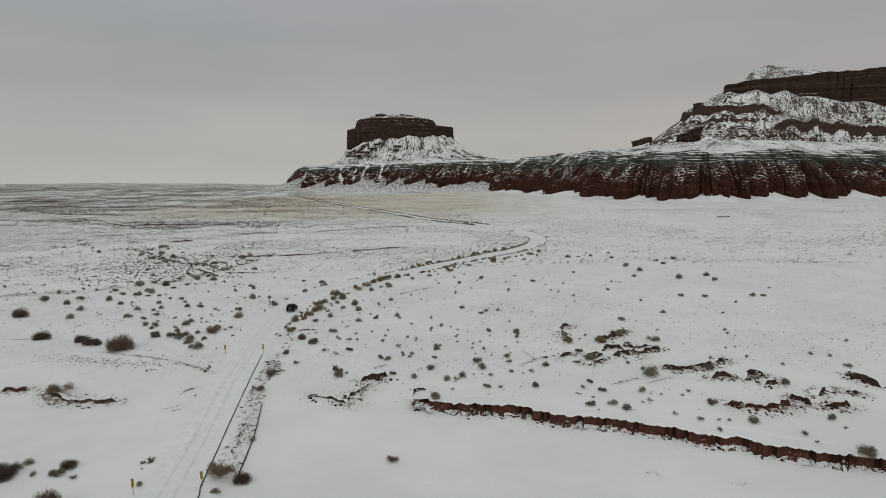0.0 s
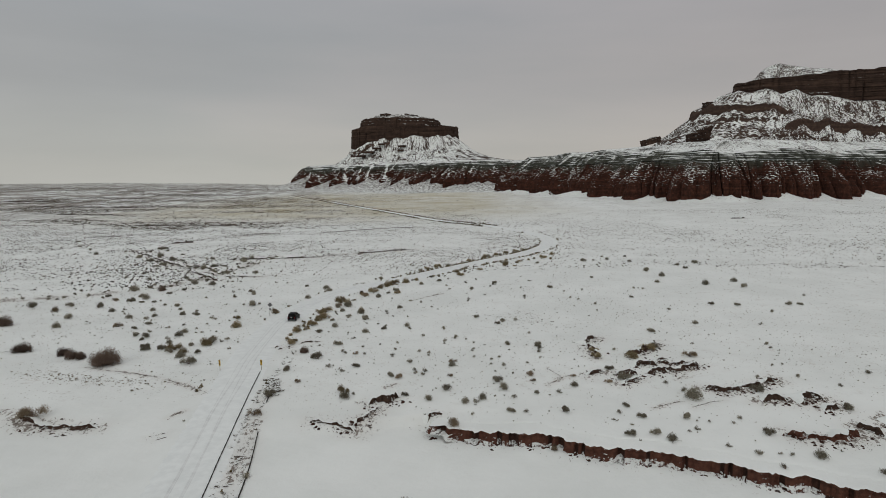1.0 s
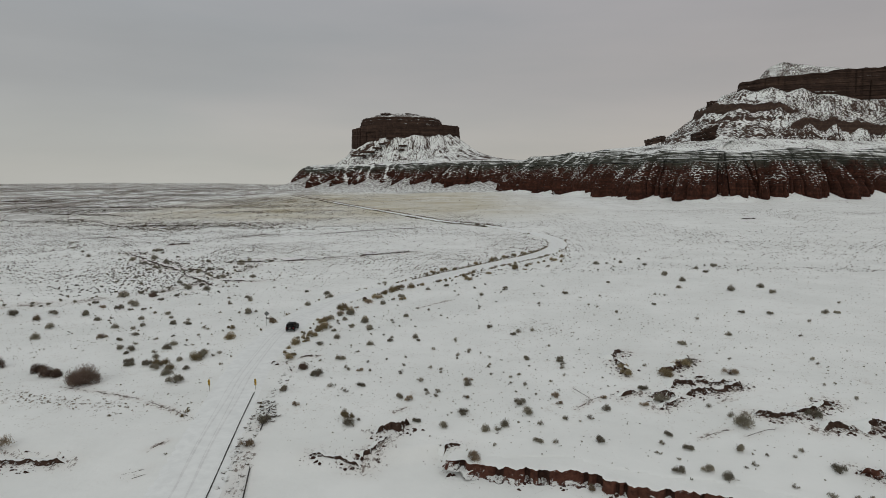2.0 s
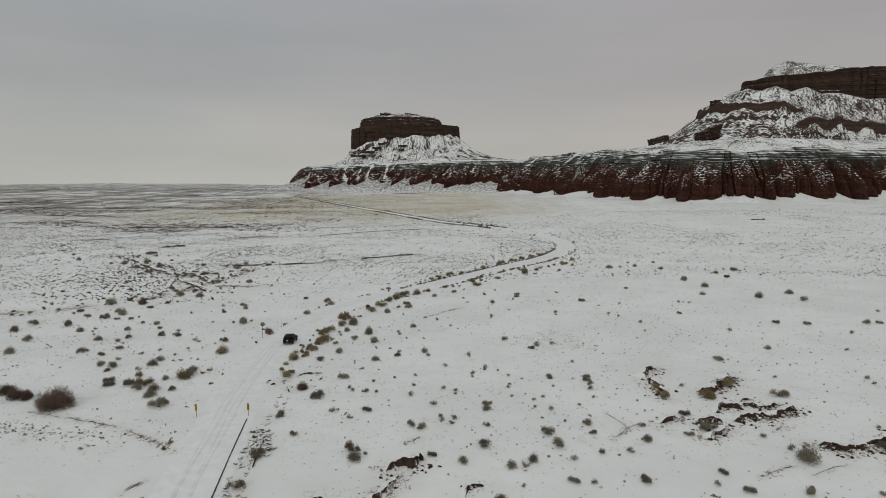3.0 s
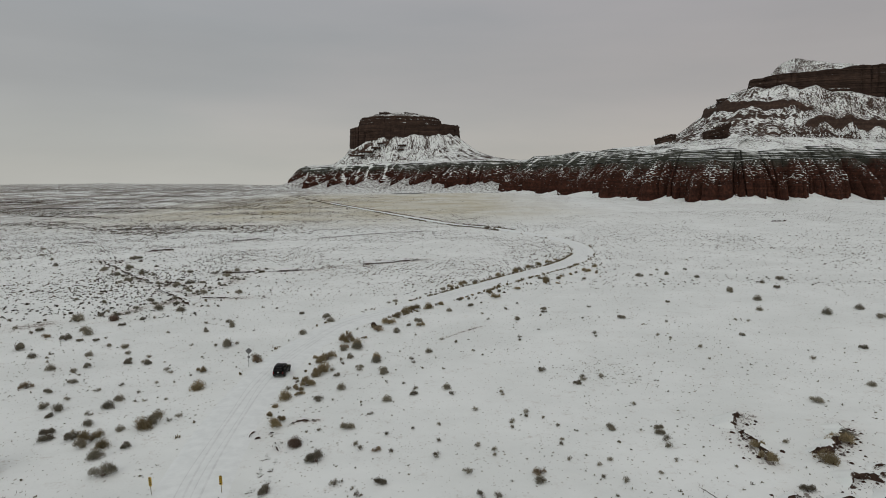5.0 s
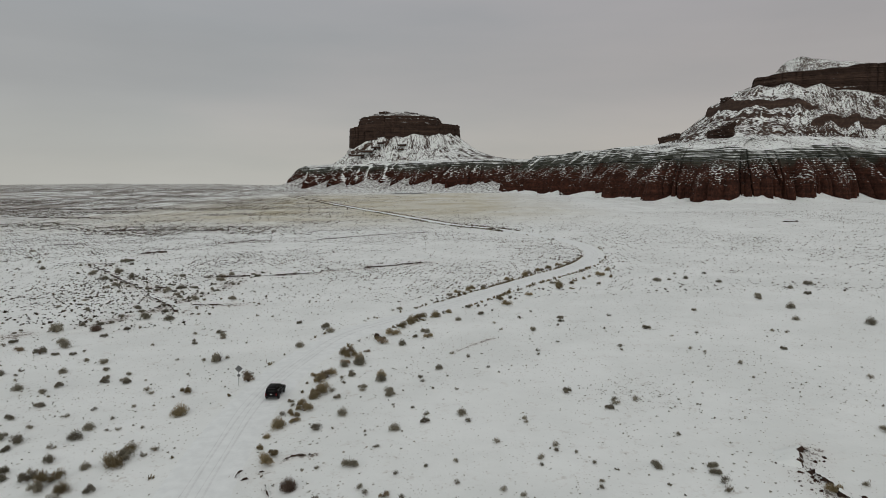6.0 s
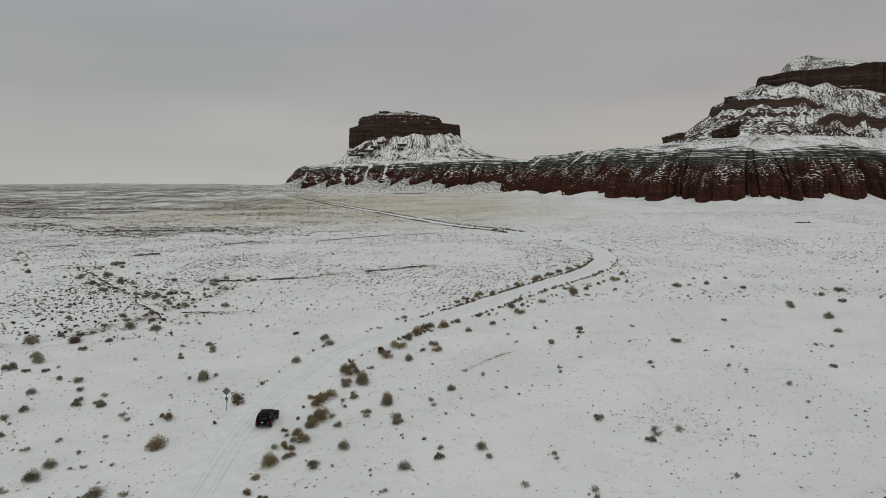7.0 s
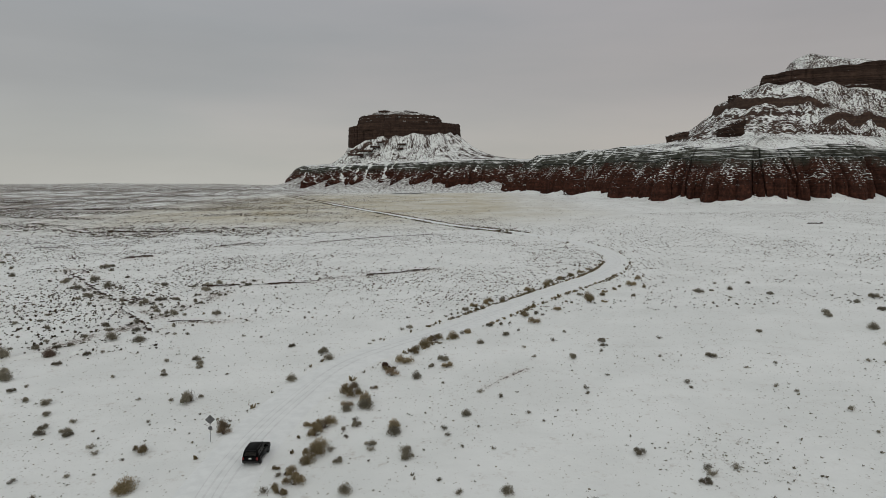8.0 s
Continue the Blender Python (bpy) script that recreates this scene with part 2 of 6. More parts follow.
M_GROUND = snow_ground()
M_ROAD = packed_snow("rolled_snow", (0.785, 0.818, 0.81), (0.868, 0.902, 0.892))
M_TRACK = packed_snow("tyre_packed_snow", (0.685, 0.71, 0.705), (0.82, 0.848, 0.84))
RED_STOPS = ((0.30, (0.010, 0.006, 0.005)), (0.72, (0.118, 0.045, 0.027)), (0.5, (0.046, 0.019, 0.013)))
SHALE_STOPS = ((0.3, (0.026, 0.028, 0.022)), (0.72, (0.095, 0.098, 0.080)), (0.5, (0.050, 0.052, 0.042)))
TALUS_STOPS = ((0.3, (0.030, 0.020, 0.016)), (0.7, (0.115, 0.075, 0.058)), (0.5, (0.062, 0.041, 0.032)))
M_REDWALL = snowy_rock("red_siltstone_wall", RED_STOPS, 0.4, 0.30, 0.30, (2.5, 1.25), (0.052, 0.052, 0.041), 0.8)
M_FARWALL = snowy_rock("distant_red_siltstone", RED_STOPS, 0.4, 0.18, 0.20, (5.5, 2.6), (0.052, 0.052, 0.041), 0.8)
M_SHALE = snowy_rock("green_grey_shale_beds", SHALE_STOPS, 0.6, 0.26, 0.45, (46.0, 1.15), None, 0.5, (0.25, 0.80))
M_FARSHALE = snowy_rock("distant_green_shale", SHALE_STOPS, 0.6, 0.20, 0.35, (60.0, 2.6), None, 0.5, (0.25, 0.80))
M_TALUS = snowy_rock("talus_rubble", TALUS_STOPS, 0.5, 0.30, 0.25, (2.2, 2.6), None, 0.6, (0.10, 0.85))
M_FARTALUS = snowy_rock("distant_talus_rubble", TALUS_STOPS, 0.5, 0.15, 0.25, (2.8, 8.0), None, 0.6, (-0.05, 0.95), 2.4)
M_CAP = rock_with_snow("brown_caprock", ((0.30, (0.016, 0.010, 0.008)), (0.72, (0.108, 0.068, 0.050)), (0.5, (0.046, 0.029, 0.022))), 0.62, 0.09, 0.30, 0.88, 0.08, 0.2, 0.9)
M_SOIL = rock_with_snow("red_clay_bank", ((0.3, (0.045, 0.020, 0.014)), (0.75, (0.17, 0.075, 0.05)), (0.5, (0.10, 0.043, 0.03))), 0.3, 1.6, 2.0, 0.80, 0.08, 0.22, 0.5, (0.5, 0.5, 1.6))
M_DARKSOIL = rock_with_snow("dark_wet_clay", ((0.3, (0.03, 0.018, 0.014)), (0.75, (0.11, 0.07, 0.052))), 0.3, 1.8, 2.0, 0.78, 0.08, 0.28)
# Damp clay, darker still so hollows carry part of their shade in colour.
M_WETSOIL_SHADE = rock_with_snow("damp_clay_and_hollow_shade", ((0.3, (0.022, 0.012, 0.010)), (0.75, (0.085, 0.042, 0.030))), 0.3, 1.6, 2.0, 0.92, 0.06, 0.10)
M_STONE = rock_with_snow("riprap_stone", ((0.3, (0.10, 0.09, 0.08)), (0.75, (0.24, 0.21, 0.18))), 0.1, 3.0, 2.0, 0.55, 0.15, 0.2)
M_SAGE = foliage("sagebrush_leaf", (0.115, 0.103, 0.076), (0.225, 0.206, 0.157), (0.37, 0.345, 0.27))
M_OLIVE = foliage("rabbitbrush_leaf", (0.12, 0.096, 0.052), (0.26, 0.21, 0.12), (0.42, 0.345, 0.22))
M_STRAW = foliage("dry_grass", (0.15, 0.115, 0.075), (0.25, 0.195, 0.13), (0.37, 0.30, 0.215))
M_BROWN = foliage("bare_brown_twig", (0.072, 0.051, 0.041), (0.145, 0.104, 0.082), (0.245, 0.186, 0.148))
M_FARBRUSH = foliage("dusky_brush", (0.036, 0.026, 0.018), (0.080, 0.059, 0.039), (0.150, 0.115, 0.075))
M_CONCRETE = plain_paint("dark_concrete", (0.035, 0.032, 0.03), 0.8, 0, 0.4, 2.0)
M_STEEL = plain_paint("galvanised_steel", (0.16, 0.163, 0.16), 0.6, 0.3, 0.15, 9.0)
M_YELLOW = plain_paint("sign_yellow", (0.62, 0.40, 0.03), 0.5)
M_BLACK = plain_paint("sign_black", (0.015, 0.015, 0.015), 0.5)
M_POST = plain_paint("weathered_post", (0.22, 0.18, 0.13), 0.8)
M_CAR = plain_paint("black_car_paint", (0.003, 0.003, 0.0035), 0.45, 0.0, 0.2, 3.0)
M_CAR.node_tree.nodes["Principled BSDF"].inputs["Specular IOR Level"].default_value = 0.08
M_TRIM = plain_paint("black_plastic", (0.014, 0.014, 0.014), 0.65)
M_TYRE = plain_paint("tyre_rubber", (0.018, 0.018, 0.018), 0.9)
M_RIM = plain_paint("dark_alloy", (0.06, 0.06, 0.062), 0.4, 0.8)
M_GLASS = glassy("dark_tinted_glass", (0.006, 0.007, 0.008))
M_LAMP = glassy("red_tail_lens", (0.18, 0.008, 0.008), 0.2)
M_PLATE = plain_paint("pale_plate", (0.55, 0.55, 0.53), 0.5)

# ---- mesh helpers ----


def lattice(ix, iy, iz, seed):
    h = (ix * 73856093) ^ (iy * 19349663) ^ (iz * 83492791) ^ (seed * 40503)
    h = (h & 0xFFFFFFFF).astype(np.int64)
    h = ((h ^ (h >> 13)) * 1274126177) & 0xFFFFFFFF
    return ((h ^ (h >> 16)) & 0xFFFF) / 65535.0


def grain(x, y=0.0, z=0.0, seed=0):
    """Smooth value noise from 0 to 1."""
    x, y, z = np.broadcast_arrays(np.asarray(x, float), np.asarray(y, float), np.asarray(z, float))
    cells = [np.floor(v).astype(np.int64) for v in (x, y, z)]
    f = [v - c for v, c in zip((x, y, z), cells)]
    f = [v * v * (3 - 2 * v) for v in f]
    total = 0
    for a in (0, 1):
        for b in (0, 1):
            for c in (0, 1):
                w = (f[0] if a else 1 - f[0]) * (f[1] if b else 1 - f[1]) * (f[2] if c else 1 - f[2])
                total = total + w * lattice(cells[0] + a, cells[1] + b, cells[2] + c, seed)
    return total


def fbm(x, y=0.0, z=0.0, seed=0, octaves=4):
    total, amp, norm = 0, 1.0, 0.0
    for k in range(octaves):
        total, norm = total + amp * grain(np.asarray(x) * 2**k, np.asarray(y) * 2**k, np.asarray(z) * 2**k, seed + 17 * k), norm + amp
        amp *= 0.5
    return total / norm


def step01(v, a, b):
    q = np.clip((v - a) / (b - a), 0, 1)
    return q * q * (3 - 2 * q)


def raw_mesh(name, verts, faces, smooth=False):
    me = bpy.data.meshes.new(name)
    verts, faces = np.asarray(verts, np.float32), np.asarray(faces, np.int32)
    n, k = faces.shape
    me.vertices.add(len(verts))
    me.vertices.foreach_set("co", verts.ravel())
    me.loops.add(n * k)
    me.loops.foreach_set("vertex_index", faces.ravel())
    me.polygons.add(n)
    me.polygons.foreach_set("loop_start", np.arange(0, n * k, k, dtype=np.int32))
    me.polygons.foreach_set("use_smooth", np.full(n, smooth))
    me.update(calc_edges=True)
    return me


def sheet(name, V, mat, parent=None, label="", uv=None, smooth=True, flip=False, cover=None, rank=None, thin=None):
    """A grid of points (rows, columns, 3) as one mesh object; cover: how readily snow lies at each point; rank: how high in its bed; thin: how thin the snow lies."""
    n, m = V.shape[:2]
    i = np.arange(n * m).reshape(n, m)
    quads = np.stack([i[:-1, :-1], i[:-1, 1:], i[1:, 1:], i[1:, :-1]], -1).reshape(-1, 4)
    if flip:
        quads = quads[:, ::-1]
    me = raw_mesh(name, V.reshape(-1, 3), quads, smooth)
    if uv is not None:
        layer = me.uv_layers.new(name="UVMap")
        layer.data.foreach_set("uv", uv.reshape(-1, 2)[quads.ravel()].astype(np.float32).ravel())
    for key, values in (("snow_cover", cover), ("bed_rank", rank), ("thin_snow", thin)):
        if values is not None:
            me.attributes.new(key, "FLOAT", "POINT").data.foreach_set("value", np.broadcast_to(values, V.shape[:2]).astype(np.float32).ravel())
    me.materials.append(mat)
    ob = new(name, me)
    if parent:
        ob.parent = parent
    if label:
        tagged(ob, label)
    return ob


def part(name, bm, mat, parent=None, label="", smooth=False):
    me = bpy.data.meshes.new(name)
    bm.normal_update()
    bm.to_mesh(me)
    bm.free()
    me.materials.append(mat)
    if smooth:
        me.polygons.foreach_set("use_smooth", [True] * len(me.polygons))
    ob = new(name, me)
    if parent:
        ob.parent = parent
    if label:
        tagged(ob, label)
    return ob


def box(bm, cx, cy, cz, sx, sy, sz, bevel=0.0, m=None):
    made = bmesh.ops.create_cube(bm, size=1.0, matrix=(m or Matrix()) @ Matrix.Translation((cx, cy, cz)) @ Matrix.Diagonal((sx, sy, sz, 1)))
    if bevel:
        vs = set(made["verts"])
        bmesh.ops.bevel(bm, geom=[e for e in bm.edges if e.verts[0] in vs and e.verts[1] in vs], offset=bevel, segments=2, affect="EDGES")
    return bm


def cylinder(bm, r1, r2, depth, m, seg=16):
    bmesh.ops.create_cone(bm, cap_ends=True, segments=seg, radius1=r1, radius2=r2, depth=depth, matrix=m)
    return bm


def curve_through(points, step):
    """A smooth line through plan points, sampled at even steps: places, arc lengths and left-hand normals."""
    p = np.array(points, float)
    q = np.vstack([2 * p[0] - p[1], p, 2 * p[-1] - p[-2]])
    out = []
    for k in range(1, len(q) - 2):
        a, b, c, d = q[k - 1], q[k], q[k + 1], q[k + 2]
        t = np.linspace(0, 1, 40, endpoint=False)[:, None]
        out.append(0.5 * (2 * b + (c - a) * t + (2 * a - 5 * b + 4 * c - d) * t**2 + (3 * b - a - 3 * c + d) * t**3))
    out = np.vstack(out + [p[-1:]])
    s = np.r_[0, np.cumsum(np.hypot(*np.diff(out, axis=0).T))]
    at = np.linspace(0, s[-1], max(2, int(s[-1] / step) + 1))
    P = np.stack([np.interp(at, s, out[:, k]) for k in (0, 1)], 1)
    T = np.gradient(P, axis=0)
    T /= np.hypot(*T.T)[:, None] + 1e-9
    return P, at, np.stack([-T[:, 1], T[:, 0]], 1)


def soften(N, width):
    """Normals smoothed along the line."""
    k = np.hanning(max(3, int(width) | 1))
    k /= k.sum()
    pad = len(k) // 2
    S = np.stack([np.convolve(np.pad(N[:, c], pad, mode="edge"), k, mode="valid") for c in (0, 1)], 1)
    return S / (np.hypot(*S.T)[:, None] + 1e-9)


# ---- the lie of the land ----
LAND = (1.678, 12.139, 12.58, -7.786, 14.478, 6.039, -3.02, -9.621, 4.885, 1.391, 0.066, 0.707, -3.516, 2.104, -0.48)


def plain(x, y):
    """The plain's height: it dips to the wash, and rises to the cliffs."""
    x, y = np.asarray(x, float), np.asarray(y, float)
    a, b, c, d = np.tanh(x / 600), np.tanh(y / 1100), np.tanh(x / 120), np.tanh(y / 330)
    hollow = np.exp(-(((x + 110) / 130) ** 2 + ((y - 320) / 130) ** 2))
    wash = np.exp(-(((y - 62) / 32) ** 2)) * np.exp(-(((x + 5) / 90) ** 2))
    swell = np.exp(-(((x - 60) / 60) ** 2) - ((y - 190) / 60) ** 2)
    bend = np.exp(-(((x - 10) / 120) ** 2) - ((y - 440) / 110) ** 2)
    terms = (1 + 0 * x, a, b, a * b, b * b, a * a, c, d, c * d, d**3, a * b * b, hollow, wash, swell, bend)
    return sum(k * t for k, t in zip(LAND, terms))


ROAD = [(-22, 20), (-26, 42), (-29.3, 62.9), (-30.7, 72.3), (-32.4, 85.1), (-34.7, 101.5), (-36.8, 115.2), (-38.3, 129.1), (-38.9, 145.3), (-37.7, 162), (-33, 180.5), (-26, 192), (-17, 202.5), (-7, 216.5), (5.5, 234.5), (17, 251), (30, 269), (42.5, 292), (49.5, 314), (51.5, 340), (49, 365), (37, 406), (19, 448), (-11, 499), (-58, 612), (-135, 795), (-193, 935), (-270, 1110), (-400, 1400)]
road_p, road_s, road_n = curve_through(ROAD, 1.5)
road_z = plain(road_p[:, 0], road_p[:, 1]) + 0.12


def to_road(x, y):
    """Distance to the road's middle and the road's height there."""
    shape = np.shape(x)
    q = np.stack([np.ravel(x), np.ravel(y)], 1).astype(float)
    far, z = np.full(len(q), 1e9), np.zeros(len(q))
    near = np.nonzero((q[:, 0] > -450) & (q[:, 0] < 90) & (q[:, 1] > 0) & (q[:, 1] < 1500))[0]
    for k in range(0, len(near), 4000):
        some = near[k : k + 4000]
        d = (q[some, None, 0] - road_p[None, :, 0]) ** 2 + (q[some, None, 1] - road_p[None, :, 1]) ** 2
        j = d.argmin(1)
        far[some], z[some] = np.sqrt(d[np.arange(len(some)), j]), road_z[j]
    return far.reshape(shape), z.reshape(shape)


BANK = [(-4.5, 87.8), (-2, 87), (1.3, 85.8), (5.4, 85.4), (9.5, 85.3), (13.2, 83), (17, 81.8), (19.4, 80.7), (24.2, 79.8), (27.6, 78.3), (30.8, 77), (33.8, 75.2), (37, 74.3), (42.5, 71.3), (47.8, 69.1), (51.2, 67.4), (60, 64), (75, 60), (95, 57)]
bank_p, bank_s, bank_n = curve_through(BANK, 0.25)


def wash_edge(x):
    """Where brush begins north of the wash."""
    return np.where(np.asarray(x) < -5, np.interp(x, (-130, -70, -44, -38, -30, -5), (114, 110, 106, 100, 94, 90)), np.interp(x, bank_p[:, 0], bank_p[:, 1], left=90, right=57) + 2.4)


def land(x, y, stepped=True):
    """Height of the snow surface."""
    x, y = np.asarray(x, float), np.asarray(y, float)
    z = plain(x, y)
    near = np.exp(-np.maximum(0, y - 100) / 400)
    z = z + (fbm(x / 14, y / 14, 0, 5) - 0.5) * 0.7 * near + (fbm(x / 1.7, y / 1.7, 0, 8, 3) - 0.5) * 0.26 * near * step01(y, 84, 100)
    z = z + (fbm(x / 160, y / 160, 0, 3) - 0.5) * 7.0 * step01(np.hypot(x, y), 350, 1500)
    z = z + 13 * np.exp(-(((x + 1900) / 800) ** 2) - ((y - 3800) / 350) ** 2) * (0.7 + 0.6 * fbm(x / 260, y / 260, 0, 9, 3))
    edge = np.interp(x, bank_p[:, 0], bank_p[:, 1], left=88.5, right=57) + 0.3 + 2.8 * step01(x, -14, -5)
    drop = np.interp(x, (-60, -42, -22, -12, -3, 60, 90), (0.5, 0.25, 0.35, 0.8, 1.35, 1.35, 0.6))
    if not stepped:
        drop = drop * 0
    z = z - drop * step01(edge - y, np.interp(x, (-20, -4), (-1.5, -0.1)), np.interp(x, (-20, -4), (3.0, 0.5)))
    far, rz = to_road(x, y)
    return rz - 0.05 + (z - rz + 0.05) * step01(far, 3.4, 6.0)


def lines(fine_from, fine_to, step, low, high, grow):
    mid = list(np.arange(fine_from, fine_to, step))
    up, d = [fine_to], step
    while up[-1] < high:
        d *= grow
        up.append(up[-1] + d)
    down, d = [], step
    at = fine_from
    while at > low:
        d *= grow
        at -= d
        down.append(at)
    return np.array(down[::-1] + mid + up)


gx = lines(-75, 75, 0.6, -4600, 4600, 1.045)
gy = lines(54, 190, 0.6, -600, 4650, 1.035)
GX, GY = np.meshgrid(gx, gy, indexing="xy")
# ---- the snow-covered road ----
across = np.array([-3.9, -3.3, -2.6, -1.9, -1.1, -0.4, 0.4, 1.1, 1.9, 2.6, 3.3, 3.9])
crown = 0.0 + 0.06 * (1 - (across / 3.9) ** 2) - 0.10 * (np.abs(across) > 3.6)
keep = road_s < 900
rp, rn, rz, rs = road_p[keep], road_n[keep], road_z[keep], road_s[keep]
V = np.zeros((len(rp), len(across), 3))
V[..., :2] = rp[:, None] + rn[:, None] * across[None, :, None]
V[..., 2] = rz[:, None] + crown[None]
road = sheet("road", V, M_ROAD, flip=True)
tagged(road, "snow-covered desert road with tyre tracks curving away", "road", kind="structure")


def tyre_track(offset, width, wobble, seed):
    o = offset + (grain(rs / 18, 0, 0, seed) - 0.5) * wobble
    some = rs < 420
    w = np.array([-0.5, 0.5]) * width
    T = np.zeros((some.sum(), 2, 3))
    off = o[some, None] + w[None]
    T[..., :2] = rp[some, None] + rn[some, None] * off[..., None]
    T[..., 2] = rz[some, None] + 0.06 * (1 - (off / 3.9) ** 2) + 0.012
    return sheet("tyre_track", T, M_TRACK, road, "faint grey tyre track in snow", flip=True)


for k, (off, width) in enumerate(((-0.85, 0.24), (0.75, 0.24), (-0.38, 0.13), (1.2, 0.13))):
    tyre_track(off, width, 0.9, 40 + k // 2)

# ---- the cliffs ----


def facing_up(V):
    """The upward share of each point's normal on a grid of points."""
    n = np.cross(np.gradient(V, axis=0), np.gradient(V, axis=1))
    return np.abs(n[..., 2]) / (np.linalg.norm(n, axis=-1) + 1e-9)


def buttresses(s, t, seed, spacing, depth, tops, fold=1.9):
    """Rounded pillars side by side along a wall, with sharp clefts between; tops: how high they reach, as shares of the wall."""
    pick = random.Random(seed)
    out = np.zeros((len(s), t.shape[1]))
    at = s[0] - spacing[1]
    while at < s[-1] + spacing[1]:
        wide = pick.uniform(*spacing)
        mid, half = at + wide / 2, wide * 0.5
        deep, top, lean = depth * pick.uniform(0.5, 1.15) * (0.5 + 0.5 * wide / spacing[1]), pick.uniform(*tops), pick.uniform(-0.25, 0.25)
        a, b = np.searchsorted(s, (mid - 1.7 * half, mid + 1.7 * half))
        if b > a:
            q = np.abs(s[a:b, None] - mid - lean * half * t) / (half * (1.12 - 0.26 * t))
            body = np.clip(1 - q**fold, 0, 1) ** 0.75
            rise = np.clip((t - 0.5 * top) / (0.5 * top), 0, 1)
            out[a:b] = np.maximum(out[a:b], deep * body * (1 - 0.8 * rise**1.4))
        at += wide * pick.uniform(0.85, 1.05)
    return out


def lower_cliff(parent, points, step, tall, shale, bench, seed, width=24.0, apron=15.0, extra=(0.0, 0.0, 1.0), uneven=0.12, chutes=(0.0, 0.0, 1.0), mats=None):
    """The red wall with its buttresses, the green ledges on it and the snowy bench behind. The inside lies to the left of the line.
    chutes: how strongly snow runs down across the wall, and from and to which length along it."""
    wall_mat, shale_mat, rubble_mat = mats or (M_REDWALL, M_SHALE, M_TALUS)
    P, s, N = curve_through(points, step)
    N = soften(N, 60 / step)
    zb = plain(P[:, 0], P[:, 1]) - 5
    top = zb + 5 + tall * (1 - uneven / 2 + uneven * grain(s / 70, 0, 0, seed)) + 3 * (grain(s / 14, 0, 0, seed + 1) - 0.5)
    bays = 0.9 * width * (fbm(s / 75, 0, 0, seed + 25, 3) - 0.5)
    t = np.linspace(0, 1, max(30, int((tall + 5) / (step * 0.8))))[None]
    z = zb[:, None] + t * (top - zb)[:, None]
    x3, y3 = P[:, 0][:, None], P[:, 1][:, None]
    # pillars of three sizes: sheer feet, shoulders that lean back
    big = buttresses(s, t, seed + 2, (width * 0.9, width * 2.2), width * 0.85, (0.7, 1.25))
    mid = buttresses(s, t, seed + 3, (width * 0.30, width * 0.75), width * 0.42, (0.5, 1.35))
    fine = buttresses(s, t, seed + 4, (width * 0.09, width * 0.24), width * 0.12, (0.4, 1.5))
    rough = fbm(x3 / 7 + 0 * z, y3 / 7 + 0 * z, z / 5, seed + 6, 4) - 0.5
    ledge = (z / 2.6 + 0.9 * fbm(s / 24, 0, 0, seed + 5, 2)[:, None]) % 1
    lean = 0.04 * t + 0.34 * np.maximum(0, t - 0.45) ** 1.15
    foot = 3.2 * np.clip(1 - t / 0.32, 0, 1) ** 1.5
    out = bays[:, None] + big + mid + fine + 3.2 * rough + foot - 0.8 * ledge * step01(t, 0.3, 0.6)
    cleft = np.clip(1 - np.abs(grain(s[:, None] / (width * 0.42) + 0.2 * z / width, z / 130, 0, seed + 50) - 0.5) / 0.055, 0, 1) * step01(grain(s / 15, 0, 0, seed + 51)[:, None] + 0.2 * t, 0.35, 0.6)
    out = out - 10.0 * cleft
    # snow chutes that cut slantwise through the wall
    power, since, until = chutes
    slant = s[:, None] + 1.15 * (z - zb[:, None]) + 9 * (fbm(s / 40, 0, 0, seed + 60, 2)[:, None] - 0.5)
    chute = np.clip(1 - np.abs(grain(slant / 21, 0, 0, seed + 61) - 0.5) / (0.05 + 0.07 * fbm(s / 60, 0, 0, seed + 62, 2)[:, None]), 0, 1) ** 0.6
    chute = chute * (step01(s, since, since + 30) * (1 - step01(s, until - 30, until)))[:, None]
    out = out - 5.0 * power * chute
    inward = (tall + 5) * lean - out + 12
    V = np.stack([x3 + N[:, 0:1] * inward, y3 + N[:, 1:2] * inward, z], -1)
    up = facing_up(V)
    # snow in short strokes on the small ledges, thicker on the shoulders than on the feet
    bulk = big + mid
    flow = z - 0.20 * bulk + 1.6 * (fbm(s / 9, 0, 0, seed + 79, 2)[:, None] - 0.5)
    high = step01(t + 0.55 * (fbm(s[:, None] / 24, z / 17, 0, seed + 72, 3) - 0.5), 0.18, 0.66)
    cover = -0.55 + 0.50 * high + 0.55 * (np.minimum(up, 0.75) - 0.35) - 0.45 * cleft + 0.8 * (fbm(s[:, None] / 10, z / 9, 0, seed + 76, 2) - 0.5)
    cover = np.maximum(cover, 1.5 * power * chute - 0.5)
    sheet("red_cliff", V, wall_mat, parent, "fluted dark red cliff with snow caught on its ledges", uv=np.stack(np.broadcast_arrays(s[:, None], flow), -1), smooth=False, flip=True, cover=cover, rank=t)
    # snow fans that climb into the gullies
    fan = apron * (fbm(s / 26, 0, 0, seed + 40, 3) + 0.05) * 1.5 + 3.0 * (fbm(s / 7, 0, 0, seed + 42, 2) - 0.5)
    r = np.linspace(0, 1, 22)[None]
    ao = (20 - bays)[:, None] - r * ((40 if apron < 20 else 85) + 1.2 * np.maximum(fan, 4))[:, None]
    ax, ay = x3 + N[:, 0:1] * ao, y3 + N[:, 1:2] * ao
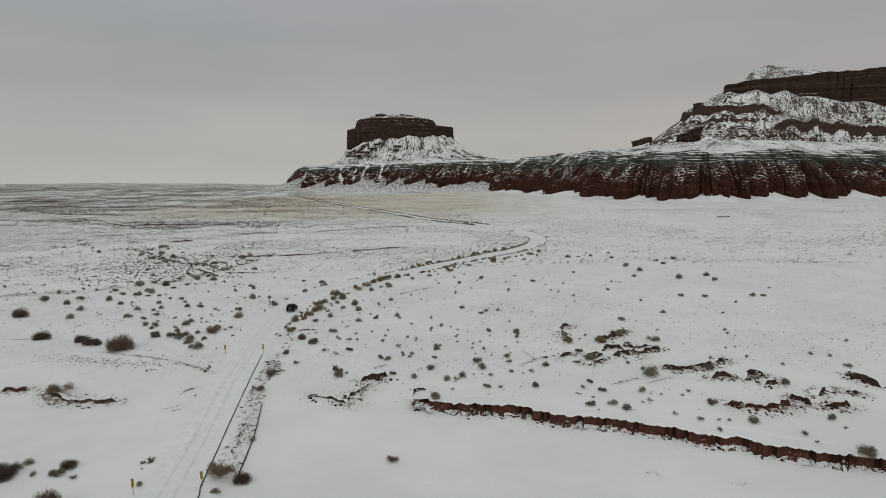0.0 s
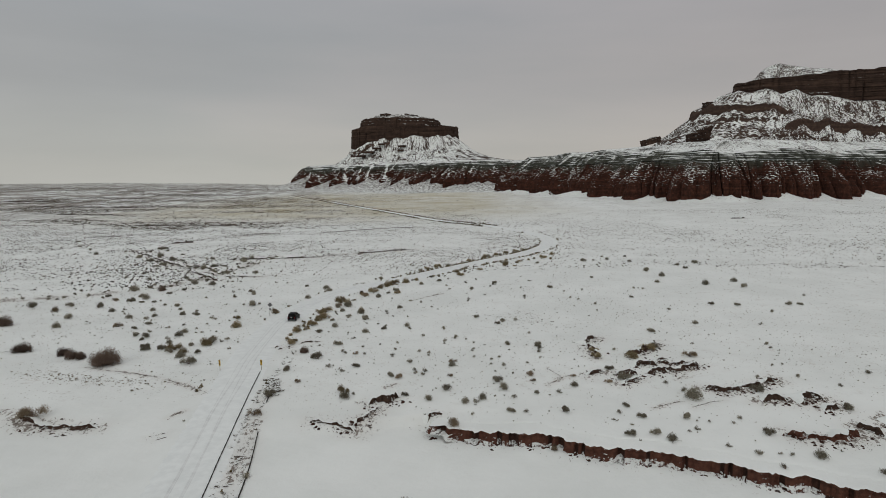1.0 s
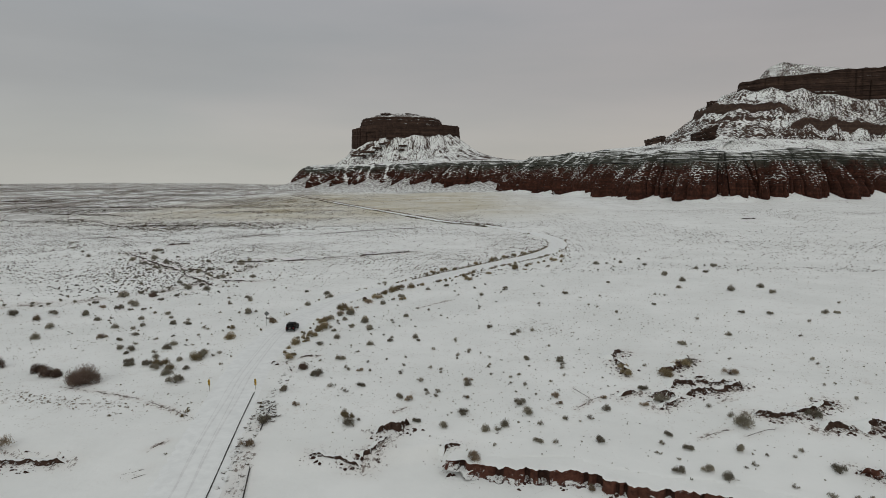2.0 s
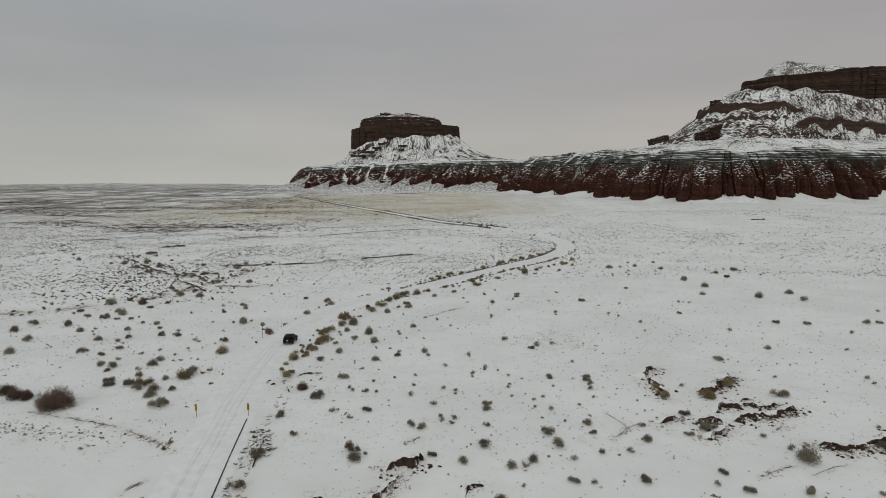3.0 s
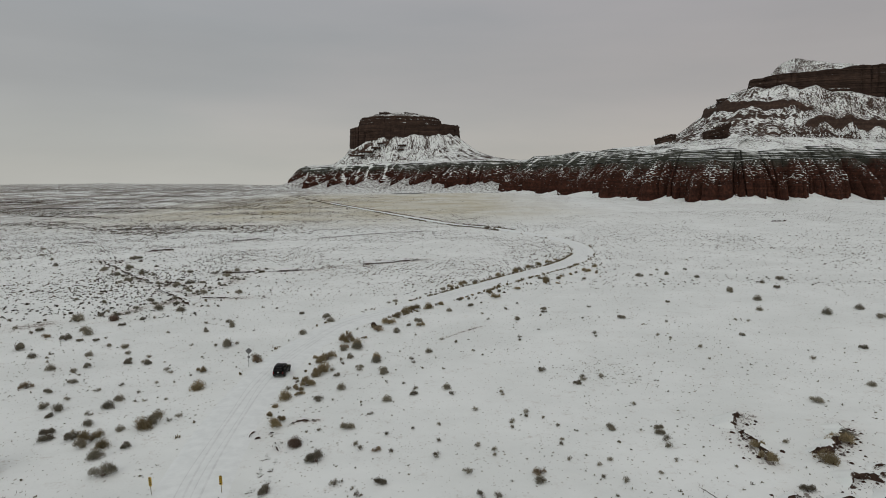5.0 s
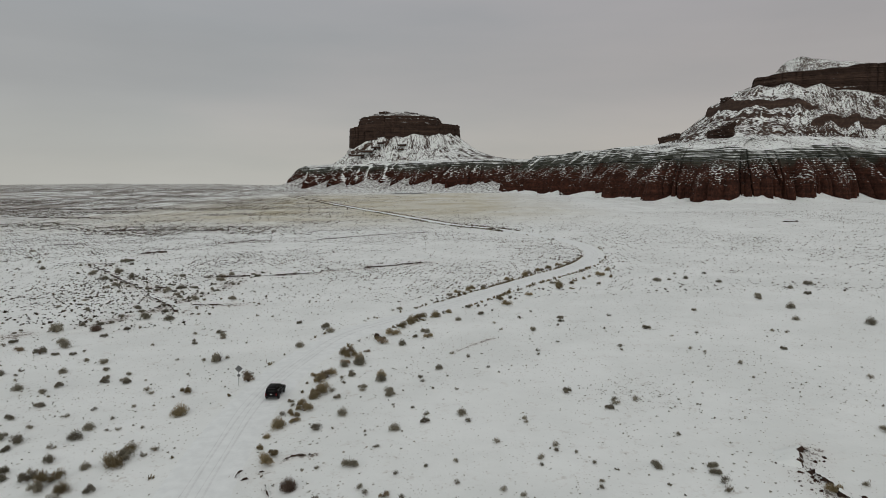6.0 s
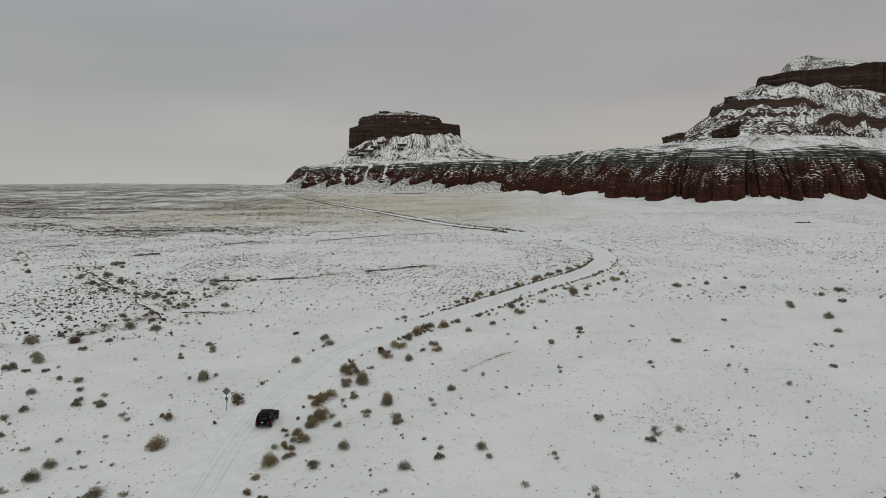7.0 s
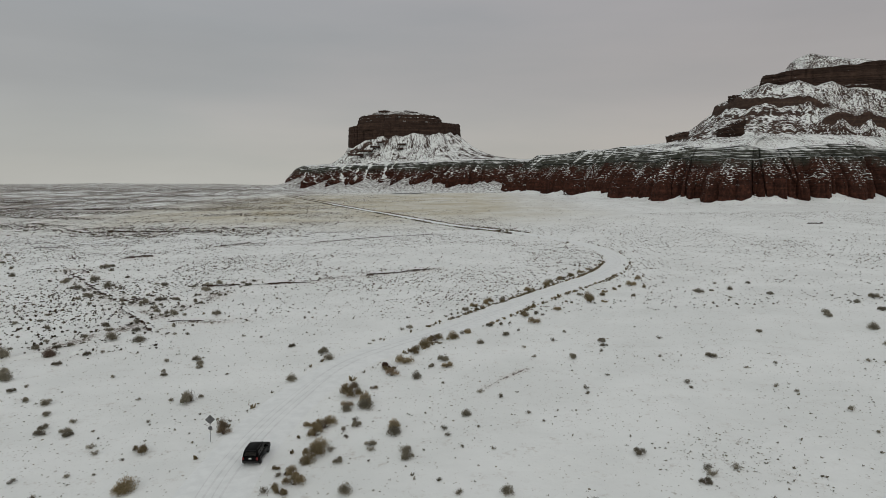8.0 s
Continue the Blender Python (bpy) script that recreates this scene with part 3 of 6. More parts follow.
    az = (zb + 5)[:, None] + fan[:, None] * (1 - r) ** 1.3 + 2.5 * (fbm(ax / 9, ay / 9, 0, seed + 41) - 0.5) * (1 - r) - 2.5 * r
    sheet("snow_apron", np.stack([ax, ay, az], -1), rubble_mat, parent, "snow-covered fan of rubble at the cliff foot", uv=np.stack(np.broadcast_arrays(s[:, None], ao), -1), flip=True, cover=(0.95 if apron < 20 else 0.34) + 0.3 * r)
    # green ledges
    steps = 9
    g = np.linspace(0, 1, steps * 6 + 1)[None]
    k = g * steps + 0.5 * (fbm(s / 40, 0, 0, seed + 45, 2)[:, None] - 0.5) * np.sin(np.pi * g) + 1.3 * (fbm(g[0] * 9, 0, 0, seed + 46)[None] - 0.5)
    # steep risers and sloping treads, each bed of its own thickness
    part_up = k % 1
    rise = (np.floor(k) + np.where(part_up < 0.62, part_up * 1.3, 0.806 + (part_up - 0.62) * 0.51)) / steps
    tread = (np.floor(k) + np.where(part_up < 0.62, part_up * 0.45, 0.279 + (part_up - 0.62) * 1.897)) / steps
    rise, tread = np.clip(rise, 0, 1.1), np.clip(tread, 0, 1.1)
    hold = shale * (0.75 + 0.5 * grain(s / 60, 0, 0, seed + 8))[:, None] + extra[0] * (1 - step01(s, extra[1], extra[2]))[:, None]
    warp = 1 + 0.25 * (fbm(s / 25, 0, 0, seed + 9)[:, None] - 0.5)
    brim = V[:, -1, 2]
    even = np.ones(int(150 / step) | 1)
    level = np.convolve(np.pad(brim, len(even) // 2, mode="edge"), even / even.sum(), mode="valid") + 3.0 * (fbm(s / 18, 0, 0, seed + 47, 3) - 0.5)
    gz = brim[:, None] * (1 - rise) + rise * (level[:, None] + hold)
    rim = inward[:, -1]
    wide = np.ones(int(36 / step) | 1)
    calm = np.convolve(np.pad(rim, len(wide) // 2, mode="edge"), wide / wide.sum(), mode="valid")
    gi = rim[:, None] * (1 - 0.75 * g) + 0.75 * g * calm[:, None] + 1.25 * hold * tread * warp + 6.0 * (fbm(x3 / 12, y3 / 12, gz / 60, seed + 10) - 0.5) * step01(g, 0.0, 0.25)
    W = np.stack([x3 + N[:, 0:1] * gi, y3 + N[:, 1:2] * gi, gz], -1)
    spill = fbm(s[:, None] / 8 + 0.25 * gz, gz / 22, 0, seed + 74, 3)
    lies = 0.30 + 0.75 * (spill - 0.5) + 0.35 * (facing_up(W) - 0.72) + 0.5 * (g - 0.60) + 0.9 * power * chute[:, -1:]
    sheet("shale_band", W, shale_mat, parent, "thin green-grey shale ledges striped with snow", uv=np.stack(np.broadcast_arrays(s[:, None], gz), -1), smooth=False, flip=True, cover=lies)
    # bench
    b = np.linspace(0, 1, 22)[None]
    bi = gi[:, -1][:, None] + bench * b
    bx, by = x3 + N[:, 0:1] * bi, y3 + N[:, 1:2] * bi
    bz = W[:, -1, 2][:, None] * (1 - b) + b * np.median(W[:, -1, 2]) + 6 * b + 5 * (fbm(bx / 35, by / 35, 0, seed + 11) - 0.5) * step01(b, 0, 0.2)
    thick = fbm(s[:, None] / 14, bi / 14, 0, seed + 75, 3)
    sheet("bench", np.stack([bx, by, bz], -1), rubble_mat, parent, "snow-covered bench above the ledges", uv=np.stack(np.broadcast_arrays(s[:, None], bi), -1), flip=True, cover=0.55 + 1.2 * (thick - 0.35))


def upper_cliff(parent, points, step, foot, top, slope, end, ledges, summit, seed, lobes=(55.0, 9.0), steps_in=((0.0, 0.0),), names=("talus_slope", "cap_cliff", "summit"), rim=None, skirt=None, rubble=0.5, sheer=1.0, mat=None, strata_bare=0.45, dust=0.46):
    """A cap of rock over its talus. The outside lies to the right of the line. foot, top: heights along it (share of its length, z);
    slope: rows (metres out, share of the drop to the height end); ledges: (metres out, rise, from share, to share); rubble: how bare the talus is."""
    P, s, N = curve_through(points, step)
    N = -soften(N, 50 / step)
    h = s / s[-1]
    zf = np.interp(h, *zip(*foot)) + 4 * (grain(s / 26, 0, 0, seed) - 0.5) + 7 * (0.5 - np.abs(2 * ((s / 47 + 0.8 * grain(s / 80, 0, 0, seed + 7)) % 1) - 1)) * min(1.0, lobes[1] / 7)
    zt = np.interp(h, *zip(*top)) + 2.5 * (grain(s / 30, 0, 0, seed + 1) - 0.5) + 4.0 * (fbm(s / 16, 0, 0, seed + 31, 3) - 0.5)
    x3, y3 = P[:, 0][:, None], P[:, 1][:, None]
    outs, lows = zip(*slope)
    d = np.r_[np.arange(0, outs[-1], step * 0.9), outs[-1]][None]
    z = zf[:, None] + (end - zf[:, None]) * np.interp(d[0], outs, lows)[None]
    fan = 1 + d / 260
    rib = 1 - np.abs(2 * ((s[:, None] / lobes[0] + 0.7 * grain(s / 90, 0, 0, seed + 2)[:, None]) % 1) - 1)
    mid = step01(d, 2, 30) * (1 - step01(d, outs[-1] * 0.6, outs[-1]))
    z = z + (rib - 0.5) * lobes[1] * mid
    rill = np.abs(grain(s[:, None] / 7.0, d / 60, 0, seed + 3) - 0.5) * 2
    z = z - 2.4 * (1 - rill) ** 3 * step01(d, 4, 20) * fan
    z = z + 3.4 * (fbm(x3 / 11 + d / 11, y3 / 11, d / 12, seed + 4) - 0.5) * step01(d, 2, 14)
    rocky = np.zeros_like(z)
    for out, rise, a, b in ledges:
        there = step01(h, a - 0.012, a + 0.012) * (1 - step01(h, b - 0.014, b + 0.014))
        there = (there * (0.65 + 0.6 * grain(s / 40, 0, 0, seed + int(out))) * (1 if rise > 9 else step01(grain(s / 22, 0, 0, seed + 3 + int(out)), 0.4, 0.6)))[:, None]
        line = out + 8 * (grain(s / 50, 0, 0, seed + 5 + int(out)) - 0.5)[:, None] + 4 * (fbm(s / 9, 0, 0, seed + 6 + int(out), 2) - 0.5)[:, None] + (rib - 0.5) * lobes[1] * 1.2
        z = z + rise * there * (1 - step01(d, line - 0.8, line + 1.8)) * step01(d, line - 34, line - 2)
        # cones of rubble lean against the ledge
        cone = np.maximum(0, 1 - np.abs(2 * ((s / 31 + 0.9 * grain(s / 45, 0, 0, seed + 9)) % 1) - 1) * 1.5)[:, None]
        z = z + 0.62 * rise * there * cone * step01(d, line + 0.3, line + 2.2) * np.exp(-np.maximum(0, d - line) / (1.6 * rise))
        rocky = np.maximum(rocky, there * step01(d, line - 3.5, line - 1.0) * (1 - step01(d, line + 1.0, line + 2.6)) * step01(fbm(s / 5, 0, 0, seed + 8, 2)[:, None] - cone * 0.3, 0.12, 0.25) * (1 if rise > 9 else 0.2))
    reach = np.ones((len(s), 1))
    if rim:
        R = curve_through(rim, 8.0)[0]
        gap = np.sqrt(((P[:, None] - R[None]) ** 2).sum(-1)).min(1)
        reach = np.clip((gap - 48) / outs[-1], 0.3, 1.0)[:, None]
    if skirt:
        reach = reach * (1 + skirt[2] * (step01(h, skirt[0], skirt[0] + 0.1) * (1 - step01(h, skirt[1] - 0.1, skirt[1])))[:, None] * step01(d, 50, 150))
    xx, yy = x3 + N[:, 0:1] * d * reach, y3 + N[:, 1:2] * d * reach
    V = np.stack([xx, yy, z], -1)
    # bare rock: steep faces, rills, loose stones, thin beds low on the slope
    k = step / 1.3
    wander = 5 * (fbm(s[:, None] / 18, d / 14, 0, seed + 80, 3) - 0.5)
    gully = 1 - np.abs(2 * fbm((s[:, None] + wander) / (4.2 * k), d / (22 * k), 0, seed + 81, 2) - 1)
    beds = fbm(s[:, None] / 40, z / (1.4 * k), 0, seed + 83, 2)
    patch = fbm(s[:, None] / 26, d / 22, 0, seed + 84, 3)
    low = np.clip(d / outs[-1], 0, 1)
    fine = 1 - np.abs(2 * fbm((s[:, None] + wander) / (2.3 * k), d / (30 * k), 0, seed + 85, 2) - 1)
    cover = 1.05 - 0.55 * rubble - (0.5 + 0.8 * rubble) * (patch - 0.5) - 0.5 * step01(gully, 0.80, 0.97) - 0.35 * step01(fine, 0.78, 0.95)
    cover = cover - strata_bare * step01(beds, 0.54, 0.66) * step01(low, 0.26, 0.42) * (1 - step01(low, 0.80, 0.92)) + 0.5 * step01(low, 0.72, 0.86)
    cover = cover - 2.5 * np.maximum(step01(0.46 - facing_up(V), 0.0, 0.08), rocky)
    if names[0]:
        sheet(names[0], V, mat or M_TALUS, parent, "snowy talus slope with dark rock ledges and rills", uv=np.stack(np.broadcast_arrays(s[:, None], d), -1), smooth=False, cover=cover)
    # cap wall, in tiers that stand back
    rows = max(14, int(np.max(zt - zf) / (step * 0.7)))
    t = np.linspace(0, 1, rows)[None]
    zw = (zf - 9)[:, None] + t * (zt - zf + 9)[:, None]
    crack = ((1 - np.abs(grain(s / 9, 0, 0, seed + 12) - 0.5) * 2) ** 6)[:, None] * (0.4 + 0.6 * step01(fbm(s[:, None] / 20, zw / 14, 0, seed + 17, 2), 0.4, 0.6))
    bulge = 12 * (fbm(s / 34, 0, 0, seed + 13, 3)[:, None] - 0.5)
    strata = 4.8 * (fbm(zw / 4.5, s[:, None] / 60, 0, seed + 14, 3) - 0.5) + 1.0 * ((zw / 6.5) % 1)
    back = -0.5 + bulge + strata * sheer + 4.0 * crack + 3.8 * (fbm(x3 / 6, y3 / 6, zw / 5, seed + 15) - 0.5) + 3.0 * t
    for at, set_back in steps_in:
        at = at + 0.12 * (fbm(s / 30, 0, 0, seed + 18, 2)[:, None] - 0.5)
        back = back + set_back * step01(t, at, at + 0.03)
    cap = np.stack([x3 - N[:, 0:1] * back, y3 - N[:, 1:2] * back, zw], -1)
    sheet(names[1], cap, M_CAP, parent, "dark brown layered caprock cliff", smooth=False, flip=True)
    # summit
    reach, height, centre, wide = summit
    b = np.linspace(0, 1, 40)[None]
    bi = back[:, -1][:, None] + reach * b
    bx, by = x3 - N[:, 0:1] * bi, y3 - N[:, 1:2] * bi
    peak = np.maximum(0, 1 - np.abs(h - centre) / wide)[:, None]
    bz = zt[:, None] + height * step01(b, 0.0, 0.6) * (0.08 + 0.92 * peak) + 6 * (fbm(bx / 14, by / 14, 0, seed + 16) - 0.45) * step01(b, 0, 0.15)
    S = np.stack([bx, by, bz], -1)
    sheet(names[2], S, mat or M_TALUS, parent, "rocky snow-dusted summit", uv=np.stack(np.broadcast_arrays(s[:, None], bi), -1), smooth=False, flip=True, cover=dust + 1.3 * (fbm(bx / 9, by / 9, bz / 9, seed + 86, 3) - 0.5) + 0.5 * (facing_up(S) - 0.6) - 0.4 * step01(b, 0.5, 0.75))


mesa = new("mesa")
mesa.location = (0, 0, 0)
tagged(mesa, "long red-cliffed mesa with snowy slopes and dark caprock", "mesa")
MESA_RIM = [(330, 1420), (210, 1330), (128, 1245), (113, 1200), (140, 1105), (162, 1024), (172, 950), (187, 893), (208, 820), (233, 756), (262, 733), (290, 697), (340, 688), (391, 686), (470, 690), (560, 712), (700, 760), (900, 830), (1150, 960)]
lower_cliff(mesa, MESA_RIM, 0.75, 44, 12, 60, 100, 27.0, extra=(8.0, 600, 840), chutes=(0.7, 120, 640))
MESA_CAP = [(640, 1180), (540, 1110), (475, 1045), (447, 995), (462, 962), (510, 940), (580, 916), (680, 886), (800, 868), (960, 880)]
upper_cliff(mesa, MESA_CAP, 1.3, ((0, 172), (0.36, 172), (0.45, 166), (0.6, 143), (1, 136)), ((0, 184), (0.36, 185), (0.45, 190), (0.6, 197), (1, 200)),
            ((0, 0.0), (20, 0.055), (60, 0.29), (66, 0.325), (98, 0.505), (130, 0.665), (160, 0.755), (215, 0.81), (260, 1.0)), 50.0,
            ((63, 11, 0.16, 0.425), (98, 12, 0.425, 1.2), (82, 1.5, 0.2, 0.47), (120, 1.8, 0.3, 0.5), (145, 1.5, 0.2, 0.6)), (75, 27, 0.425, 0.115), 200, rim=MESA_RIM, rubble=0.70, strata_bare=0.36, dust=0.33)

butte = new("butte")
tagged(butte, "distant flat-topped butte on a red pedestal dusted with snow", "butte")
BUTTE_RIM = [(-360, 2100), (-425, 1960), (-440, 1830), (-418, 1735), (-355, 1662), (-268, 1578), (-180, 1490), (-90, 1425), (0, 1360), (60, 1312), (120, 1300), (220, 1350), (340, 1430)]
lower_cliff(butte, BUTTE_RIM, 1.4, 54, 10, 60, 300, 34.0, 30.0, uneven=0.16, chutes=(1.0, 330, 800), mats=(M_FARWALL, M_FARSHALE, M_FARTALUS))
BUTTE_CAP = [(-215, 1930), (-262, 1830), (-270, 1740), (-255, 1690), (-200, 1668), (-110, 1655), (-26, 1660), (10, 1680), (28, 1740), (15, 1840), (-60, 1930)]
upper_cliff(butte, BUTTE_CAP, 1.8, ((0, 120), (0.28, 121), (0.32, 124), (0.365, 140), (0.4, 149), (0.49, 152), (0.56, 157), (0.62, 160), (0.7, 157), (1, 150)), ((0, 177), (0.31, 178), (0.36, 181), (0.5, 182), (0.7, 186), (1, 186)),
            ((0, 0.0), (40, 0.32), (90, 0.61), (125, 0.75), (150, 1.0)), 60.0, ((50, 5, 0.33, 0.41), (30, 4, 0.3, 0.38)), (60, -3, 0.5, 0.3), 400, (40.0, 6.0), rim=BUTTE_RIM, skirt=(0.52, 0.95, 0.9), rubble=0.42, sheer=0.6, mat=M_FARTALUS, strata_bare=0.15)
BUTTE_TOP = [(-190, 1860), (-238, 1790), (-246, 1725), (-232, 1682), (-190, 1668), (-110, 1660), (-60, 1662), (-30, 1680), (-16, 1745), (-40, 1840)]
upper_cliff(butte, BUTTE_TOP, 1.6, ((0, 176), (1, 177)), ((0, 200), (0.3, 201), (0.4, 206), (0.6, 207), (0.75, 201), (1, 200)), ((0, 0.0), (8, 0.6), (20, 1.0)), 168.0, (), (45, 10, 0.5, 0.35), 470, (30.0, 1.0), ((0.3, 0.8), (0.55, 1.8), (0.8, 2.2)), ("", "upper_cap", "crown"), sheer=0.5, mat=M_FARTALUS, dust=0.18)


def crag(parent, x, y, z, sx, sy, sz, seed, tilt=0.0, name="crag", square=0.8):
    """A block of layered rock that stands out of the slope: flat beds of uneven reach, with square breaks."""
    bm = bmesh.new()
    bmesh.ops.create_icosphere(bm, subdivisions=5, radius=1.0)
    for v in bm.verts:
        c = v.co.copy()
        k = max(abs(c.x), abs(c.y), abs(c.z))
        c = c.lerp(c / k, square)
        w = Vector((c.x * sx, c.y * sy, c.z * sz))
        n = noise.fractal(w / (0.55 * sx) + Vector((seed, 0, 0)), 0.8, 2.0, 4)
        band = noise.noise(Vector((seed * 3.0 + w.x / (1.6 * sx), 0, w.z / 1.7)))
        f = 1 + 0.22 * n + 0.16 * band
        v.co = (x + w.x * f, y + w.y * f, z + w.z * (1 + 0.25 * n) + tilt * w.x)
    return part(name, bm, M_CAP, parent, "dark weathered rock outcrop")


crag(mesa, 322, 826, 91, 7, 8, 6, 3, 0.2)
crag(mesa, 337, 833, 95, 9, 9, 9, 5, 0.35)
crag(mesa, 270, 848, 87, 9, 7, 4.0, 8, 0.3)
crag(mesa, 280, 850, 90, 6, 6, 3.5, 9, 0.1)
crag(mesa, 408, 985, 152, 9, 8, 5, 12)
crag(butte, -214, 1640, 113, 20, 7, 2.6, 21)
crag(butte, -188, 1636, 123, 12, 6, 2.4, 22)
crag(butte, -120, 1624, 128, 10, 5, 2.4, 23)
crag(butte, -236, 1640, 103, 18, 5, 2.4, 24)
crag(butte, -122, 1612, 117, 7, 5, 2.2, 25)
crag(butte, -176, 1640, 134, 8, 5, 2.2, 26)
crag(butte, -170, 1700, 208, 17, 14, 13, 15, 0.0, "knob", 0.3)
crag(butte, -108, 1716, 208, 34, 18, 12, 17, -0.03, "knob", 0.3)
crag(butte, -62, 1716, 203, 26, 16, 9, 19, -0.1, "knob", 0.3)

# ---- wash bank and small gullies ----


def bank_edge(points, height, mat, label, back=1.0, step=0.15, seed=1, rough=1.0):
    """A low crumbling edge: snow on its top, bare soil on its steep face. The face looks to the right of the line."""
    P, s, N = curve_through(points, step)
    N = soften(N, 1.2 / step)
    size = min(1.0, height)
    reach = min(0.9, s[-1] * 0.3)
    ends = step01(s, 0, reach) * (1 - step01(s, s[-1] - reach, s[-1]))
    low = 0.0 if height < 0.2 else 0.22 if height < 0.5 or rough > 1 else 0.62
    gaps = low + (1 - low) * step01(0.6 * grain(s / (3.0 * rough), 0, 0, seed + 8) + 0.4 * grain(s / (0.9 * rough), 0, 0, seed + 9), 0.22, 0.46)
    h = height * (0.5 + 0.7 * fbm(s / (2.2 * rough), 0, 0, seed, 3) + 0.45 * (fbm(s / 0.45, 0, 0, seed + 21, 3) - 0.4)) * ends * gaps
    wave = min(rough, 1.6) * (2.0 * size * (fbm(s / 3.0, 0, 0, seed + 1, 4) - 0.5) + 1.2 * (fbm(s / 9, 0, 0, seed + 7, 2) - 0.5)) + 1.3 * size * (fbm(s / 0.8, 0, 0, seed + 12, 3) - 0.5)
    lip = P + N * wave[:, None]
    girth = back * min(1.0, height / 0.7) * (0.35 + 1.1 * fbm(s / 1.8, 0, 0, seed + 14, 2)) * (0.35 + 0.65 * ends) * (0.4 + 0.6 * gaps)
    rows = ((2.6, -0.05, 0), (1.3, 0.5, 0), (0.4, 0.93, 0), (0.0, 0.98, 0), (0.08, 0.7, 1), (0.02, 0.4, 1), (-0.15, 0.12, 1), (-0.4, -0.15, 1))
    V = np.zeros((len(s), len(rows), 3))
    for k, (off, up, face) in enumerate(rows):
        o = off * girth + face * 1.2 * size * (fbm(s / 0.6, k * 0.7, 0, seed + 4, 3) - 0.5)
        V[:, k, :2] = lip + N * o[:, None]
        V[:, k, 2] = land(V[:, k, 0], V[:, k, 1]) + up * h - (0.03 if up < 0 else 0) - 0.08 * step01(0.35 - gaps, 0, 0.3)
    bank = tagged(sheet("gully_bank", V[:, :4], M_GROUND, smooth=True, flip=True), label, "earth bank")
    sheet("soil_face", V[:, 3:], mat, bank, smooth=False, flip=True)
    return bank


def wash_wall(points, height, seed):
    """The cut bank of the wash: a snowy lip, a clay face and the dark hollows washed out of it."""
    P, s, N = curve_through(points, 0.14)
    N = soften(N, 9)
    ends = (0.25 + 0.75 * step01(s, 0.5, 5.0)) * step01(s, 0, 0.5) * (1 - step01(s, s[-1] - 0.8, s[-1]))
    pick = random.Random(seed)
    hollow = np.zeros(len(s))
    at = 0.8
    while at < s[-1] - 1:
        w = pick.choice((0.35, 0.5, 0.7, 1.1))
        hollow = np.maximum(hollow, step01(s, at, at + 0.25) * (1 - step01(s, at + w, at + w + 0.25)))
        at += w + pick.choice((0.5, 1.0, 1.6, 2.6, 3.6))
    wave = 1.2 * (fbm(s / 3.2, 0, 0, seed + 1, 4) - 0.5) + 1.1 * (fbm(s / 0.7, 0, 0, seed + 2, 3) - 0.5) + 0.5 + hollow * 0.15
    lip = P + N * wave[:, None]
    tall = height * (0.8 + 0.4 * grain(s / 4, 0, 0, seed + 3)) * (0.15 + 0.85 * ends)
    rows = ((3.2, -0.03), (1.6, 0.0), (0.7, 0.05), (0.2, 0.06), (0.0, 0.0), (-0.02, -0.12), (0.10, -0.3), (0.06, -0.5), (-0.06, -0.7), (-0.25, -0.88), (-0.7, -1.02), (-1.25, -1.2))
    V = np.zeros((len(s), len(rows), 3))
    for k, (off, up) in enumerate(rows):
        o = off + (0.5 * (fbm(s / 0.6, k * 0.8, 0, seed + 4, 3) - 0.5) if k > 4 else 0) + (0.5 * hollow if 5 < k < 10 else 0.2 * hollow if k == 5 else 0)
        V[:, k, :2] = lip + N * np.broadcast_to(o, len(s))[:, None]
        V[:, k, 2] = land(V[:, k, 0], V[:, k, 1], False) + up * tall + (0.5 * (fbm(s / 1.1, k * 0.6, 0, seed + 6, 3) - 0.5) if k > 7 else 0) + (0.30 * (fbm(s / 0.8, k * 0.4, 0, seed + 16, 3) - 0.5) if 2 < k < 6 else 0.10 * (fbm(s / 1.2, k * 1.1, 0, seed + 16, 3) - 0.5) if 0 < k else 0)
    bank = tagged(sheet("clay_bank", V[:, :5], M_GROUND, smooth=True, flip=True), "crumbling red clay bank along the snowy wash", "earth bank")
    # Hollows take the darker damp clay, with overhang shade painted into its colour.
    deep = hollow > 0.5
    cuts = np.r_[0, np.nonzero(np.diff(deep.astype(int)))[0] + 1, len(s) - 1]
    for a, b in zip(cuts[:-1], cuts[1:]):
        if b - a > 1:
            sheet("hollow" if deep[a] else "clay_face", V[a:b + 1, 4:], M_WETSOIL_SHADE if deep[a] else M_SOIL, bank, "dark damp hollow washed out of the bank, part of its shade in the colour" if deep[a] else "", smooth=False, flip=True)
    return bank, V


